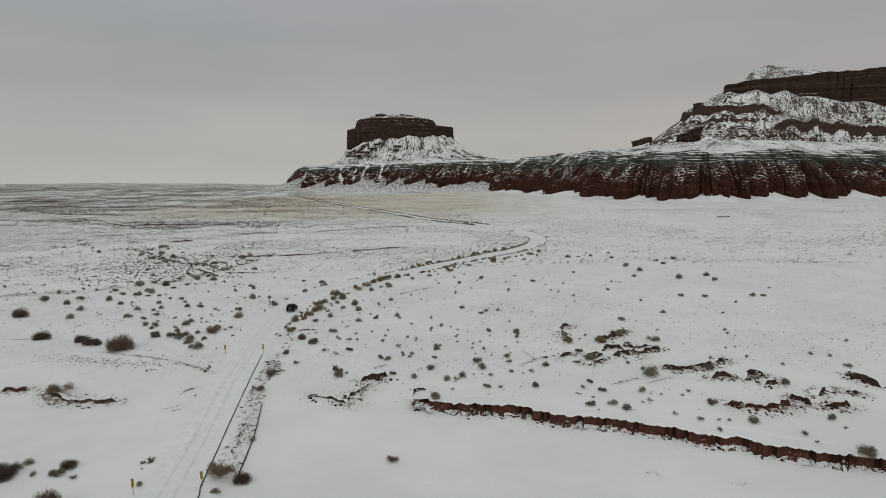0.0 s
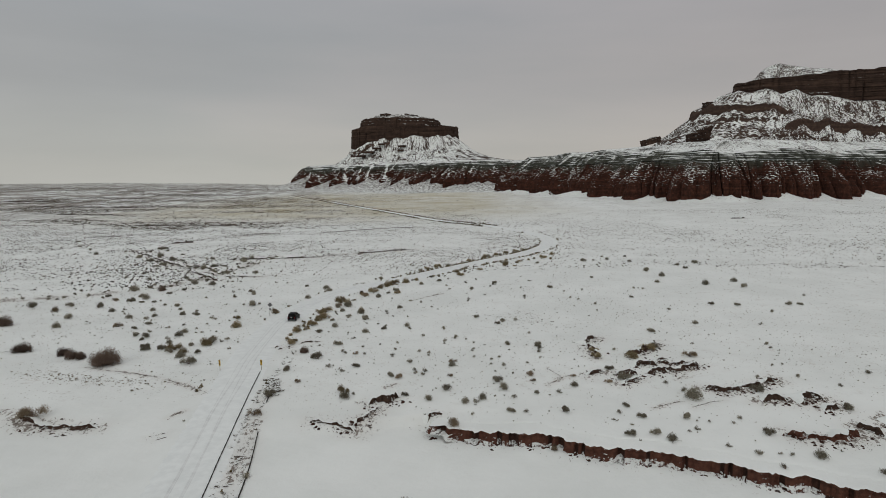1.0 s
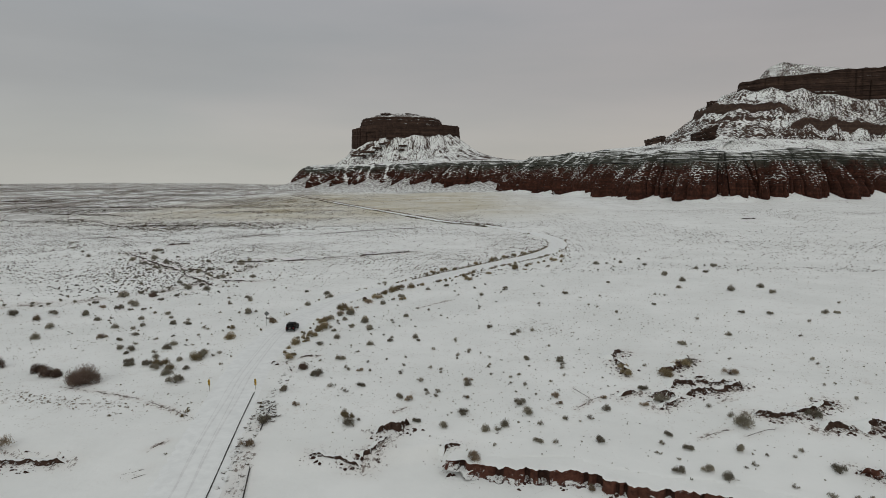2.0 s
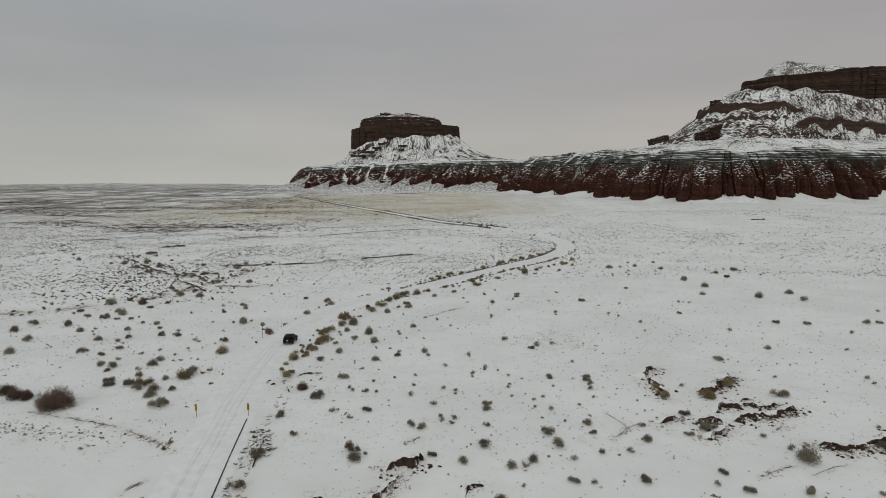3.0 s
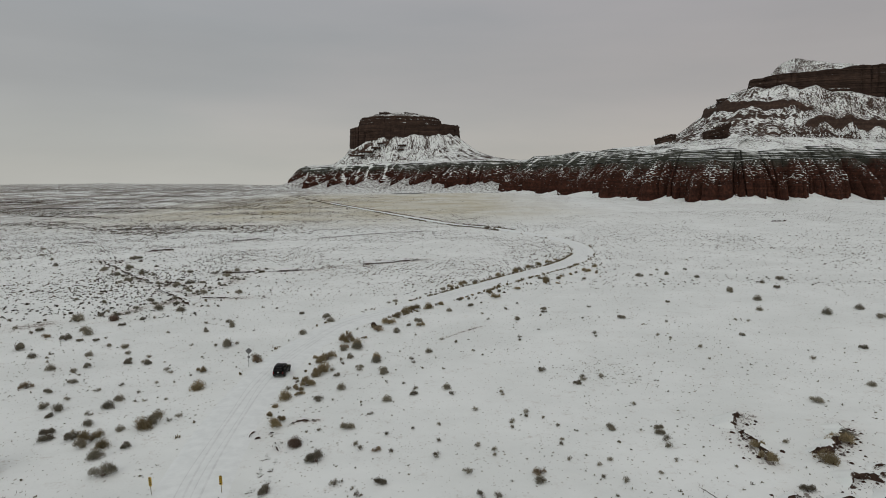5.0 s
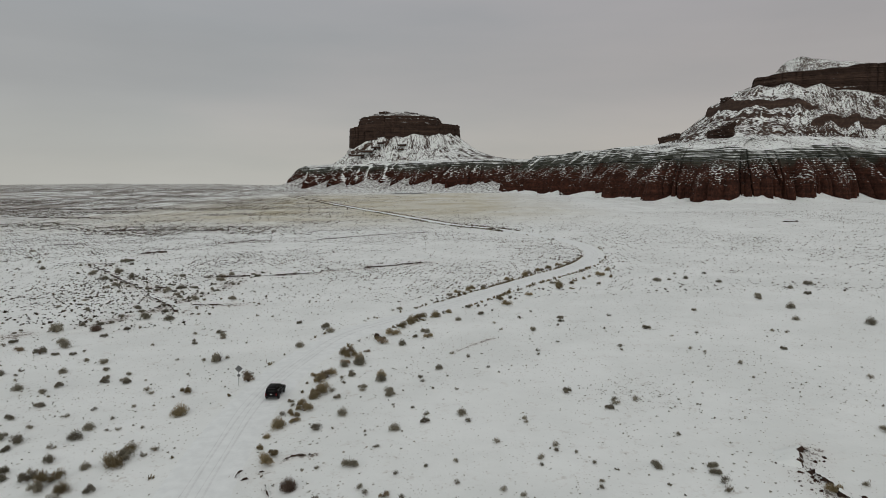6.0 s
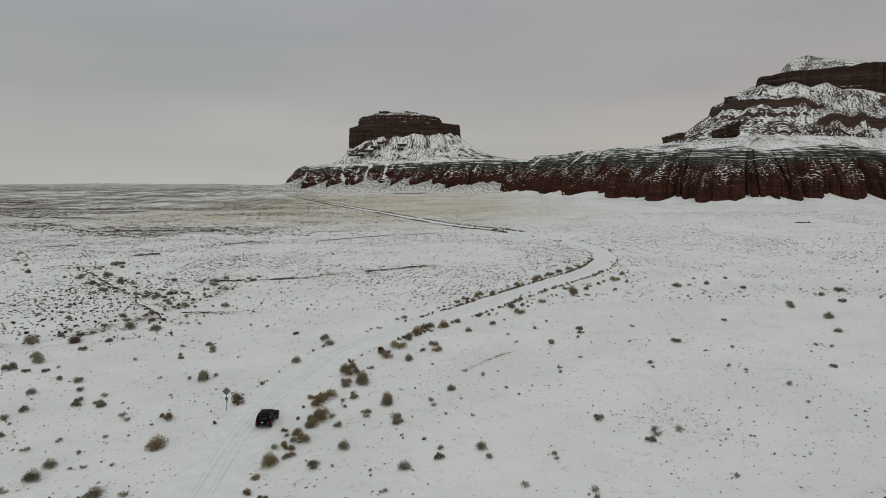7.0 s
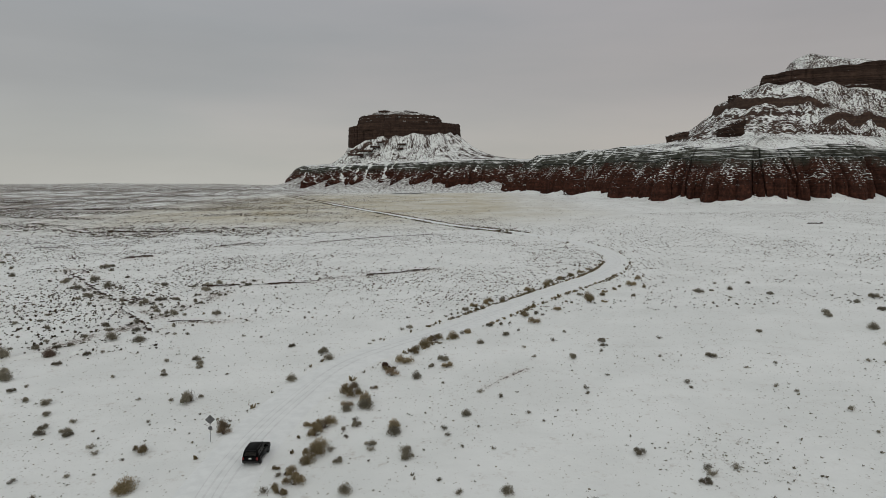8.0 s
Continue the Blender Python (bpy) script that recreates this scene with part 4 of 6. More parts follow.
wash_bank, wash_face = wash_wall(BANK, 1.35, 11)
SMALL_A = [
    ([(-20.5, 89.5), (-17.4, 88.9), (-14.0, 87.3)], 0.45, 0), ([(-14.6, 88.5), (-12.2, 91.6), (-11.6, 93.6)], 0.6, 0), ([(-13.4, 94.6), (-11.0, 95.4), (-8.6, 96.6)], 1.2, 0), ([(-5.1, 90.9), (-2.6, 92.3)], 0.5, 0),
    ([(24.2, 122.0), (25.2, 124.0), (27.0, 126.0)], 0.95, 0), ([(23.8, 121.6), (24.3, 119.6), (24.2, 117.0), (23.8, 114.8)], 0.7, 0), ([(29.6, 115.4), (31.6, 116.2), (35.4, 119.8), (37.4, 123.3)], 0.85, 0), ([(24.9, 102.0), (26.6, 103.4), (28.6, 104.9)], 0.85, 0), ([(30.3, 106.2), (33.6, 106.9), (36.5, 107.8), (40.0, 109.0)], 1.05, 0),
    ([(28.4, 109.4), (30.4, 110.5), (33.3, 111.0)], 1.1, 0), ([(33.0, 111.0), (36.9, 110.3), (39.2, 110.9)], 0.7, 0), ([(33.7, 112.1), (36.1, 113.7)], 0.55, 0), ([(25.1, 106.5), (27.6, 105.9), (28.5, 105.0)], 0.8, 0), ([(20.5, 106.1), (22.2, 106.7), (23.9, 107.2)], 0.7, 0), ([(36.2, 99.1), (39.1, 97.6), (45.3, 100.0)], 0.75, 0), ([(45.7, 100.5), (48.5, 101.8)], 0.8, 0),
]
SMALL_B = [
    ([(42.3, 94.2), (44.6, 94.6), (46.6, 93.8)], 0.9, 0), ([(47.3, 92.8), (50.0, 94.4), (51.6, 94.2)], 1.1, 0), ([(49.2, 91.1), (51.8, 91.8)], 0.8, 0), ([(40.6, 84.6), (42.6, 83.0), (45.9, 82.2), (49.4, 83.4)], 1.0, 1),
    ([(50.6, 86.6), (51.4, 84.6), (52.6, 83.6)], 1.1, 0), ([(54.5, 86.9), (56.7, 88.4)], 1.0, 0), ([(53.6, 83.4), (55.0, 82.2), (57.7, 82.6)], 0.9, 1), ([(63.8, 94.6), (64.9, 91.5), (66.6, 89.4)], 1.2, 0),
    ([(59.5, 88.2), (62.1, 87.0)], 0.7, 0), ([(-67.6, 90.2), (-63.6, 91.6)], 0.7, 1), ([(-60.4, 90.0), (-56.4, 87.8), (-51.7, 87.0), (-47.9, 87.3)], 0.55, 0),
]
SMALL = SMALL_A + SMALL_B
for k, (line, tall, red) in enumerate(SMALL):
    bank_edge(line, max(0.48, tall * 0.95), M_SOIL if red else M_DARKSOIL, "small eroded clay bank edged with snow" if red else "dark crumbling gully edge under thin snow", 0.75, 0.13, 60 + 9 * k)
CRACKS_A = [
    [(-47.0, 104.4), (-41.9, 101.4), (-37.3, 98.1)], [(-40.5, 84.7), (-39.2, 85.3), (-38.0, 86.2)], [(-39.0, 84.0), (-37.6, 85.1)], [(-39.8, 90.1), (-38.7, 92.4)],
    [(-88.0, 120.3), (-83.3, 120.5)], [(13.5, 101.5), (15.2, 103.2), (16.3, 104.7), (19.1, 106.5)], [(14.6, 110.0), (15.7, 106.7), (16.3, 104.7)], [(-11.3, 100.8), (-9.9, 102.3)],
    [(-5.3, 87.7), (-3.8, 89.7), (-3.4, 91.5)], [(26.9, 92.8), (29.6, 94.4), (32.3, 94.9)], [(32.3, 92.6), (35.0, 94.2), (37.3, 94.7)], [(60.1, 88.7), (60.8, 87.3)],
    [(33.7, 103.4), (35.8, 104.6)], [(-63.5, 110.7), (-56.0, 108.4), (-48.6, 105.6)], [(-10.6, 168.3), (-7.9, 172.0), (-3.5, 177.0)], [(-26.4, 179.9), (-25.0, 178.7)],
    [(-33.9, 121.3), (-34.0, 122.7), (-33.9, 123.6)], [(-33.6, 121.2), (-32.8, 121.7)],
]
CRACKS_B = [
    [(-30.9, 121.1), (-30.2, 119.5), (-29.6, 118.1)], [(-30.7, 125.8), (-29.5, 127.1), (-27.2, 127.5)], [(-32.2, 122.9), (-31.7, 123.5)], [(-33.0, 142.3), (-32.4, 143.8)],
]
CRACKS = CRACKS_A + CRACKS_B
for k, line in enumerate(CRACKS):
    bank_edge(line, 0.07 if k < 16 else 0.3, M_DARKSOIL, "thin dark crack with twigs breaking the snow", 0.3, 0.1, 600 + 9 * k, 0.35)
bank_edge([(-27.0, 180.2), (-25.8, 179.2), (-24.6, 178.9)], 1.3, M_DARKSOIL, "dark wedge of eroded bank under roadside brush", 0.6, 0.1, 780, 0.8)
FAR_A = [
    ([(-153, 303), (-130, 274), (-107, 247), (-94, 230), (-77, 209)], 0.8), ([(-89, 264), (-76, 266), (-58, 268)], 0.8), ([(-58, 268), (-55, 279), (-50, 279)], 1.2), ([(-42, 282), (-30, 288), (-18, 296)], 0.8),
    ([(-152, 334), (-148, 341), (-143, 347)], 1.1), ([(-389, 612), (-328, 605)], 1.2), ([(-252, 474), (-212, 480), (-164, 471)], 1.0), ([(-128, 384), (-116, 400)], 0.9),
    ([(-78, 217), (-64, 217)], 0.6), ([(-84, 398), (-56, 422), (-19, 436)], 0.6), ([(-222, 387), (-208, 391)], 0.6), ([(-104, 241), (-96, 245)], 0.7),
    ([(200, 446), (206, 444), (211, 446)], 1.3),
]
FAR_B = [
    ([(14, 446), (20, 445)], 1.0), ([(-500, 760), (-400, 740), (-330, 750)], 1.4), ([(-700, 900), (-560, 880)], 1.8),
]
FAR = FAR_A + FAR_B
for k, (line, tall) in enumerate(FAR):
    bank_edge(line, tall * 0.75, M_DARKSOIL, "dark earthen gully edge crossing the snowy plain", 1.4, 0.35, 300 + 9 * k, 2.6)

WEST = [([(-151.6, 307.4), (-142.0, 297.9)], 0.55), ([(-128.6, 272.5), (-114.4, 255.6), (-107.2, 248.1)], 0.55), ([(-98.0, 235.1), (-87.5, 222.6), (-76.2, 205.7)], 0.55), ([(-80.1, 197.8), (-82.2, 193.0), (-84.5, 190.8)], 0.55), ([(-87.6, 191.7), (-90.9, 188.8), (-94.1, 187.2)], 0.55), ([(-95.5, 240.2), (-90.4, 243.7)], 0.55), ([(-102.1, 242.9), (-96.6, 238.0)], 0.55)]
for k, (line, tall) in enumerate(WEST):
    bank_edge(line, tall, M_DARKSOIL, "brown crumbling edge of the western gully", 0.8, 0.2, 900 + 9 * k, 1.2)


# where the snow lies thin: along the gullies, and where brush crowds them
GULLY = [(-125, 175), (-96, 188), (-89, 196), (-85, 208), (-83, 218), (-81, 230), (-80, 255), (-78, 274)]
SIDE = [(-157, 309), (-123, 268), (-103, 244), (-85, 224)]
WORN = [(line, 2.2) for line, _, _ in SMALL] + [(line, 0.7) for line in CRACKS] + [(line, 3.5) for line, _ in FAR + WEST] + [(GULLY, 5.0), (SIDE, 5.0), ([(-24.6, 66), (-26.6, 78), (-28.4, 90), (-29.2, 102)], 1.7)]


def thin_snow(x, y):
    """How thin the snow lies, from 0 to 1."""
    worn = np.zeros(np.shape(x))
    for line, reach in WORN:
        p = curve_through(line, reach * 0.5)[0]
        ok = (x > p[:, 0].min() - 3 * reach) & (x < p[:, 0].max() + 3 * reach) & (y > p[:, 1].min() - 3 * reach) & (y < p[:, 1].max() + 3 * reach)
        if ok.any():
            gap = np.min((x[ok][:, None] - p[None, :, 0]) ** 2 + (y[ok][:, None] - p[None, :, 1]) ** 2, axis=1)
            worn[ok] = np.maximum(worn[ok], np.exp(-gap / reach**2))
    return worn * (0.4 + 1.2 * step01(fbm(x / 6, y / 6, 0, 91, 3), 0.3, 0.7)) * step01(to_road(x, y)[0], 3.2, 4.4)


ground = sheet("ground", np.stack([GX, GY, land(GX, GY)], -1), M_GROUND, thin=thin_snow(GX, GY))
tagged(ground, "desert plain under thin patchy snow with dry grass showing", "ground", kind="structure")


def clods(seed):
    """Lumps of earth that have crumbled from the banks."""
    rg = np.random.default_rng(seed)
    spots = []
    for line, tall, _ in SMALL:
        p = curve_through(line, 0.3)[0]
        n = int(len(p) * 2.2 * min(1.2, tall + 0.3))
        spots.append(p[rg.integers(0, len(p), n)] + rg.normal(0, 0.9, (n, 2)) + (0.0, -0.5))
    foot = wash_face[:, 9, :2]
    k = rg.integers(0, len(foot), 420)
    spots.append(foot[k] + np.stack([rg.normal(0, 0.2, 420), -np.abs(rg.normal(0.15, 0.45, 420))], -1))
    c = np.concatenate(spots)
    n = len(c)
    z = land(c[:, 0], c[:, 1])
    size = 0.07 + 0.30 * rg.random(n) ** 3
    ring = np.array([(1, 0, 0), (0.4, 0.9, 0.1), (-0.7, 0.6, 0), (-0.8, -0.5, 0.1), (0.3, -1, 0), (0.3, 0.2, 0.8), (-0.3, -0.2, 0.7)])
    P = ring[None] * rg.uniform(0.6, 1.35, (n, 7, 3)) * size[:, None, None] * np.array([1.2, 0.8, 0.8])
    a = rg.uniform(0, 2 * np.pi, n)[:, None]
    V = np.stack([P[..., 0] * np.cos(a) - P[..., 1] * np.sin(a) + c[:, :1], P[..., 0] * np.sin(a) + P[..., 1] * np.cos(a) + c[:, 1:], P[..., 2] + z[:, None] - 0.02], -1)
    tri = [(0, 1, 5), (1, 2, 6), (1, 6, 5), (2, 3, 6), (3, 4, 6), (4, 5, 6), (4, 0, 5)]
    F = [tuple(7 * i + j for j in f) for i in range(n) for f in tri]
    me = raw_mesh("earth_clods", V.reshape(-1, 3), F)
    me.materials.append(M_WETSOIL_SHADE)
    return tagged(new("earth_clods", me), "dark earth clods crumbled from the banks onto snow", "earth clods", kind="stuff")


clods(31)


def twig_litter(seed):
    """Roots and dead twigs that lie about the gullies."""
    rg = np.random.default_rng(seed)
    V, F = [], []
    lines_at = [(line, 1.1, 9) for line, _, _ in SMALL] + [(line, 0.6, 2.5) for line in CRACKS] + [(BANK, 1.0, 5), ([(-72, 106), (-62, 104.8), (-50, 102.5)], 2.2, 7), ([(9.5, 141.4), (13.4, 141.2), (18.5, 141.5)], 2.4, 9), ([(12.3, 149.8), (17.4, 150.3)], 2.0, 5), ([(24.2, 68.9), (25.7, 68.8)], 0.15, 12), ([(33.1, 66.1), (34.6, 66.1)], 0.15, 12)]
    for line, reach, many in lines_at:
        p, s, nn = curve_through(line, 0.3)
        n = int(s[-1] * many)
        k = rg.integers(0, len(p), n)
        c = p[k] + nn[k] * rg.normal(0, reach, n)[:, None] + rg.normal(0, 0.3, (n, 2))
        along = np.arctan2(nn[k, 1], nn[k, 0]) + np.pi / 2 + rg.normal(0, 0.6, n)
        long, wide = 0.15 + 0.65 * rg.random(n) ** 2, rg.uniform(0.012, 0.035, n)
        bend = rg.normal(0, 0.5, n)
        at = c.copy()
        rows = []
        for j in range(4):
            side = np.stack([-np.sin(along), np.cos(along)], 1) * (wide * (1 - 0.22 * j))[:, None]
            z = land(at[:, 0], at[:, 1]) + 0.03 + 0.12 * rg.random(n) * (j > 0)
            rows += [np.c_[at - side, z], np.c_[at + side, z + 0.02]]
            at = at + np.stack([np.cos(along), np.sin(along)], 1) * (long / 3)[:, None]
            along = along + bend * rg.uniform(0.3, 1.2, n)
        base = sum(len(v) for v in V)
        V.append(np.stack(rows, 1).reshape(-1, 3))
        i = base + 8 * np.arange(n)[:, None]
        for j in range(3):
            F.append(i + np.array([2 * j, 2 * j + 1, 2 * j + 3, 2 * j + 2]))
    me = raw_mesh("twig_litter", np.concatenate(V), np.concatenate(F))
    me.materials.append(M_BROWN)
    return tagged(new("twig_litter", me), "dead roots and twigs littering the gully edges", "twigs", kind="stuff")


twig_litter(33)

# ---- the ford: kerbs, stones, marker posts ----


def kerb(points, wide, tall, label):
    P, s, N = curve_through(points, 0.8)
    z = land(P[:, 0], P[:, 1])
    wob = (grain(s / 3, 0, 0, 71) - 0.5)[:, None] * 0.03
    rows = ((-0.5, -0.4), (-0.5, 0.85), (-0.4, 1.0), (0.4, 1.0), (0.5, 0.85), (0.5, -0.4))
    V = np.zeros((len(P), len(rows), 3))
    for k, (a, b) in enumerate(rows):
        V[:, k, :2] = P + N * (a * wide + wob)
        V[:, k, 2] = z + b * tall
    return tagged(sheet("kerb", V, M_CONCRETE, smooth=False), label, "kerb")


# near-black raised strip that draws the drop edge of the road slab
kerb([(-23.4, 50), (-25.9, 61.5), (-26.6, 64.0), (-28.7, 77.7), (-30.3, 89.5), (-32.3, 104.5), (-32.7, 107.6)], 0.10, 0.2, "dark concrete kerb along the road ford")
kerb([(-23.7, 67.5), (-24.9, 77.0), (-26.7, 86.9)], 0.1, 0.2, "broken dark edge of the stone apron")
kerb([(-28.0, 95.1), (-28.4, 99), (-28.6, 101.4)], 0.1, 0.2, "broken dark edge of the stone apron")


def rough_stone(seed):
    bm = bmesh.new()
    bmesh.ops.create_icosphere(bm, subdivisions=1, radius=0.5)
    for v in bm.verts:
        v.co *= 0.75 + 0.5 * noise.noise(v.co * 2 + Vector((seed * 7.1, 0, 0)))
        v.co.z *= 0.6
    me = bpy.data.meshes.new("stone")
    bm.to_mesh(me)
    bm.free()
    me.materials.append(M_STONE)
    return me


stones = [rough_stone(k) for k in range(5)]
apron = new("stone_apron")
tagged(apron, "apron of snow-dusted broken stones beside the road", "stones")
rnd = random.Random(4)
for k in range(200):
    y = rnd.uniform(68, 104) if k < 160 else rnd.uniform(104, 118)
    left = np.interp(y, (61.5, 77.7, 89.5, 106), (-25.9, -28.7, -30.3, -31.4))
    right = np.interp(y, (68, 77, 87, 95, 102), (-23.8, -25.0, -26.8, -28.0, -28.6))
    x = rnd.uniform(left + 0.4, right - 0.2)
    st = new("stone", stones[k % 5])
    st.parent = apron
    size = rnd.uniform(0.3, 0.95)
    st.matrix_basis = pose(x, y, float(land(x, y)) + 0.05 * size, rnd.uniform(-20, 20), rnd.uniform(-20, 20), rnd.uniform(0, 360)) @ Matrix.Diagonal((size, size * 0.8, size * 0.7, 1))


# the broken end of the apron
for k in range(46):
    a = rnd.random()
    x, y = -30.0 + 2.2 * a + rnd.gauss(0, 0.75), 104.0 - 6.0 * a + rnd.gauss(0, 0.7)
    st = new("stone", stones[k % 5])
    st.parent = apron
    size = rnd.uniform(0.5, 1.25)
    st.matrix_basis = pose(x, y, float(land(x, y)) + 0.12 * size, rnd.uniform(-25, 25), rnd.uniform(-25, 25), rnd.uniform(0, 360)) @ Matrix.Diagonal((size, size * 0.8, size * 0.75, 1))


def object_marker():
    """A post with a striped panel that faces down the road."""
    ob = new("road_marker")
    bm = bmesh.new()
    box(bm, 0, 0, 0.9, 0.06, 0.05, 2.1, 0.006)
    part("post", bm, M_POST, ob, "brown steel post")
    bm = bmesh.new()
    box(bm, 0, -0.035, 1.46, 0.305, 0.012, 0.915, 0.004)
    panel = part("panel", bm, M_YELLOW, ob, "yellow reflective panel")
    for k in range(4):
        low = 1.04 + 0.23 * k
        bm = bmesh.new()
        a = [(-0.145, low + 0.0), (0.145, low - 0.0 + 0.12), (0.145, low + 0.11 + 0.12), (-0.145, low + 0.11)]
        top = min(1.905, 9)
        vs = [bm.verts.new((x, -0.047, min(z, top))) for x, z in a]
        bm.faces.new(vs)
        bmesh.ops.solidify(bm, geom=bm.faces[:], thickness=0.004)
        part("stripe", bm, M_BLACK, panel, "black diagonal stripe")
    return ob


first = object_marker()
tagged(first, "yellow and black striped marker on a post in snow", "road sign", "markers at the ford")
for k, (x, y) in enumerate(((-33.1, 62.0), (-26.4, 63.8), (-39.6, 108.4), (-32.8, 108.7))):
    m = pose(x, y, float(land(x, y)) - 0.1, rnd.uniform(-2, 2), rnd.uniform(-2, 2), rnd.uniform(-6, 10))
    if k == 0:
        first.matrix_basis = m
    else:
        copy_thing(first, m)

sign = new("warning_sign")
tagged(sign, "diamond road sign seen from its bare metal back", "road sign")
bm = bmesh.new()
box(bm, 0, 0, 1.62, 0.07, 0.05, 3.45, 0.006)
part("post", bm, M_STEEL, sign)
bm = bmesh.new()
box(bm, 0, 0.035, 0, 0.80, 0.012, 0.80, 0.004, Matrix.Translation((0, 0, 2.8)) @ Matrix.Rotation(radians(45), 4, "Y"))
plate = part("plate", bm, M_STEEL, sign, "bare grey back of a diamond plate")
bm = bmesh.new()
cylinder(bm, 0.24, 0.24, 0.012, Matrix.Translation((0, 0.035, 1.78)) @ Matrix.Rotation(radians(90), 4, "X"), 8)
part("lower_plate", bm, M_STEEL, sign, "small grey plate back")
bm = bmesh.new()
box(bm, 0, 0.02, 3.05, 0.3, 0.03, 0.04)
part("bracket", bm, M_STEEL, sign)
bm = bmesh.new()
box(bm, 0, 0.02, 2.55, 0.3, 0.03, 0.04)
part("bracket", bm, M_STEEL, sign)
sign.matrix_basis = pose(-43.7, 151.1, float(land(-43.7, 151.1)) - 0.1, 0, 1.5, 12)

stake = new("stake")
tagged(stake, "thin leaning delineator stake beside the road", "stake")
bm = bmesh.new()
box(bm, 0, 0, 0.4, 0.07, 0.03, 0.95, 0.005)
part("post", bm, M_POST, stake)
bm = bmesh.new()
box(bm, 0, -0.02, 0.75, 0.075, 0.01, 0.12)
part("reflector", bm, M_STEEL, stake)
stake.matrix_basis = pose(-43.2, 163.5, float(land(-43.2, 163.5)) - 0.05, 0, 8, 10)

# ---- the car ----


def prism(bm, outline, half, taper=0.0, high=1.0, low=0.0):
    """A side outline (y, z) drawn across the car's width; taper narrows it towards the top."""
    rings = []
    for side in (-1, 1):
        rings.append([bm.verts.new((side * (half - taper * max(0, (z - low) / (high - low))), y, z)) for y, z in outline])
    bm.faces.new(rings[0])
    bm.faces.new(rings[1][::-1])
    n = len(outline)
    for k in range(n):
        bm.faces.new((rings[0][k], rings[1][k], rings[1][(k + 1) % n], rings[0][(k + 1) % n])[::-1])
    bmesh.ops.recalc_face_normals(bm, faces=bm.faces[:])
    bmesh.ops.bevel(bm, geom=bm.edges[:], offset=0.05, segments=2, affect="EDGES")


def car():
    ob = new("car")
    bm = bmesh.new()
    prism(bm, [(-2.25, 0.42), (-2.32, 0.62), (-2.28, 1.02), (-2.2, 1.1), (0.85, 1.1), (1.95, 1.02), (2.22, 0.9), (2.3, 0.6), (2.2, 0.4)], 0.93, 0.05, 1.1, 0.4)
    part("body", bm, M_CAR, ob, "glossy black car body", True)
    bm = bmesh.new()
    prism(bm, [(-2.2, 1.06), (-2.08, 1.62), (-1.9, 1.76), (-0.2, 1.8), (0.25, 1.74), (1.0, 1.08)], 0.89, 0.16, 1.78, 1.06)
    cabin = part("cabin", bm, M_CAR, ob, "black roof and pillars", True)
    bm = bmesh.new()
    vs = [bm.verts.new(v) for v in ((-0.66, -2.205, 1.18), (0.66, -2.205, 1.18), (0.58, -2.10, 1.6), (-0.58, -2.10, 1.6))]
    bm.faces.new(vs)
    bmesh.ops.solidify(bm, geom=bm.faces[:], thickness=0.03)
    part("rear_window", bm, M_GLASS, cabin, "dark rear window")
    bm = bmesh.new()
    vs = [bm.verts.new(v) for v in ((0.72, 0.98, 1.14), (-0.72, 0.98, 1.14), (-0.62, 0.36, 1.7), (0.62, 0.36, 1.7))]
    bm.faces.new(vs)
    bmesh.ops.solidify(bm, geom=bm.faces[:], thickness=0.03)
    part("windscreen", bm, M_GLASS, cabin, "dark windscreen")
    for side in (-1, 1):
        for a, b, c, d in ((-1.95, -1.15, -1.85, -1.15), (-1.05, -0.15, -1.05, -0.15), (-0.05, 0.8, -0.05, 0.3)):
            bm = bmesh.new()
            xl, xh = side * 0.895, side * 0.775
            vs = [bm.verts.new(v) for v in ((xl, a, 1.16), (xl, b, 1.16), (xh, d, 1.62), (xh, c, 1.62))]
            bm.faces.new(vs if side > 0 else vs[::-1])
            bmesh.ops.solidify(bm, geom=bm.faces[:], thickness=0.03)
            part("side_window", bm, M_GLASS, cabin, "dark side window")
        bm = bmesh.new()
        box(bm, side * 0.68, -0.85, 1.84, 0.05, 2.0, 0.05, 0.012)
        part("roof_rail", bm, M_TRIM, cabin)
        bm = bmesh.new()
        box(bm, side * 1.03, 0.62, 1.16, 0.2, 0.12, 0.16, 0.03)
        part("mirror", bm, M_CAR, ob, "black door mirror", True)
        bm = bmesh.new()
        box(bm, side * 0.78, -2.3, 0.9, 0.2, 0.08, 0.3, 0.02)
        part("tail_light", bm, M_LAMP, ob, "red tail light")
        bm = bmesh.new()
        box(bm, side * 0.7, 2.22, 0.8, 0.32, 0.1, 0.16, 0.03)
        part("headlight", bm, M_PLATE, ob, "clear headlight")
        for y in (-1.42, 1.42):
            turn = Matrix.Translation((side * 0.84, y, 0.37)) @ Matrix.Rotation(radians(90), 4, "Y")
            bm = cylinder(bmesh.new(), 0.37, 0.37, 0.25, turn, 24)
            bmesh.ops.bevel(bm, geom=bm.edges[:], offset=0.03, segments=1, affect="EDGES")
            wheel = part("wheel", bm, M_TYRE, ob, "black tyre with snow", True)
            part("rim", cylinder(bmesh.new(), 0.22, 0.2, 0.03, Matrix.Translation((side * 0.965, y, 0.37)) @ Matrix.Rotation(radians(90 * side), 4, "Y"), 10), M_RIM, wheel, "dark alloy rim")
            bm = bmesh.new()
            cylinder(bm, 0.45, 0.45, 0.06, Matrix.Translation((side * 0.91, y, 0.40)) @ Matrix.Rotation(radians(90), 4, "Y"), 20)
            part("wheel_arch", bm, M_TRIM, ob)
    bm = bmesh.new()
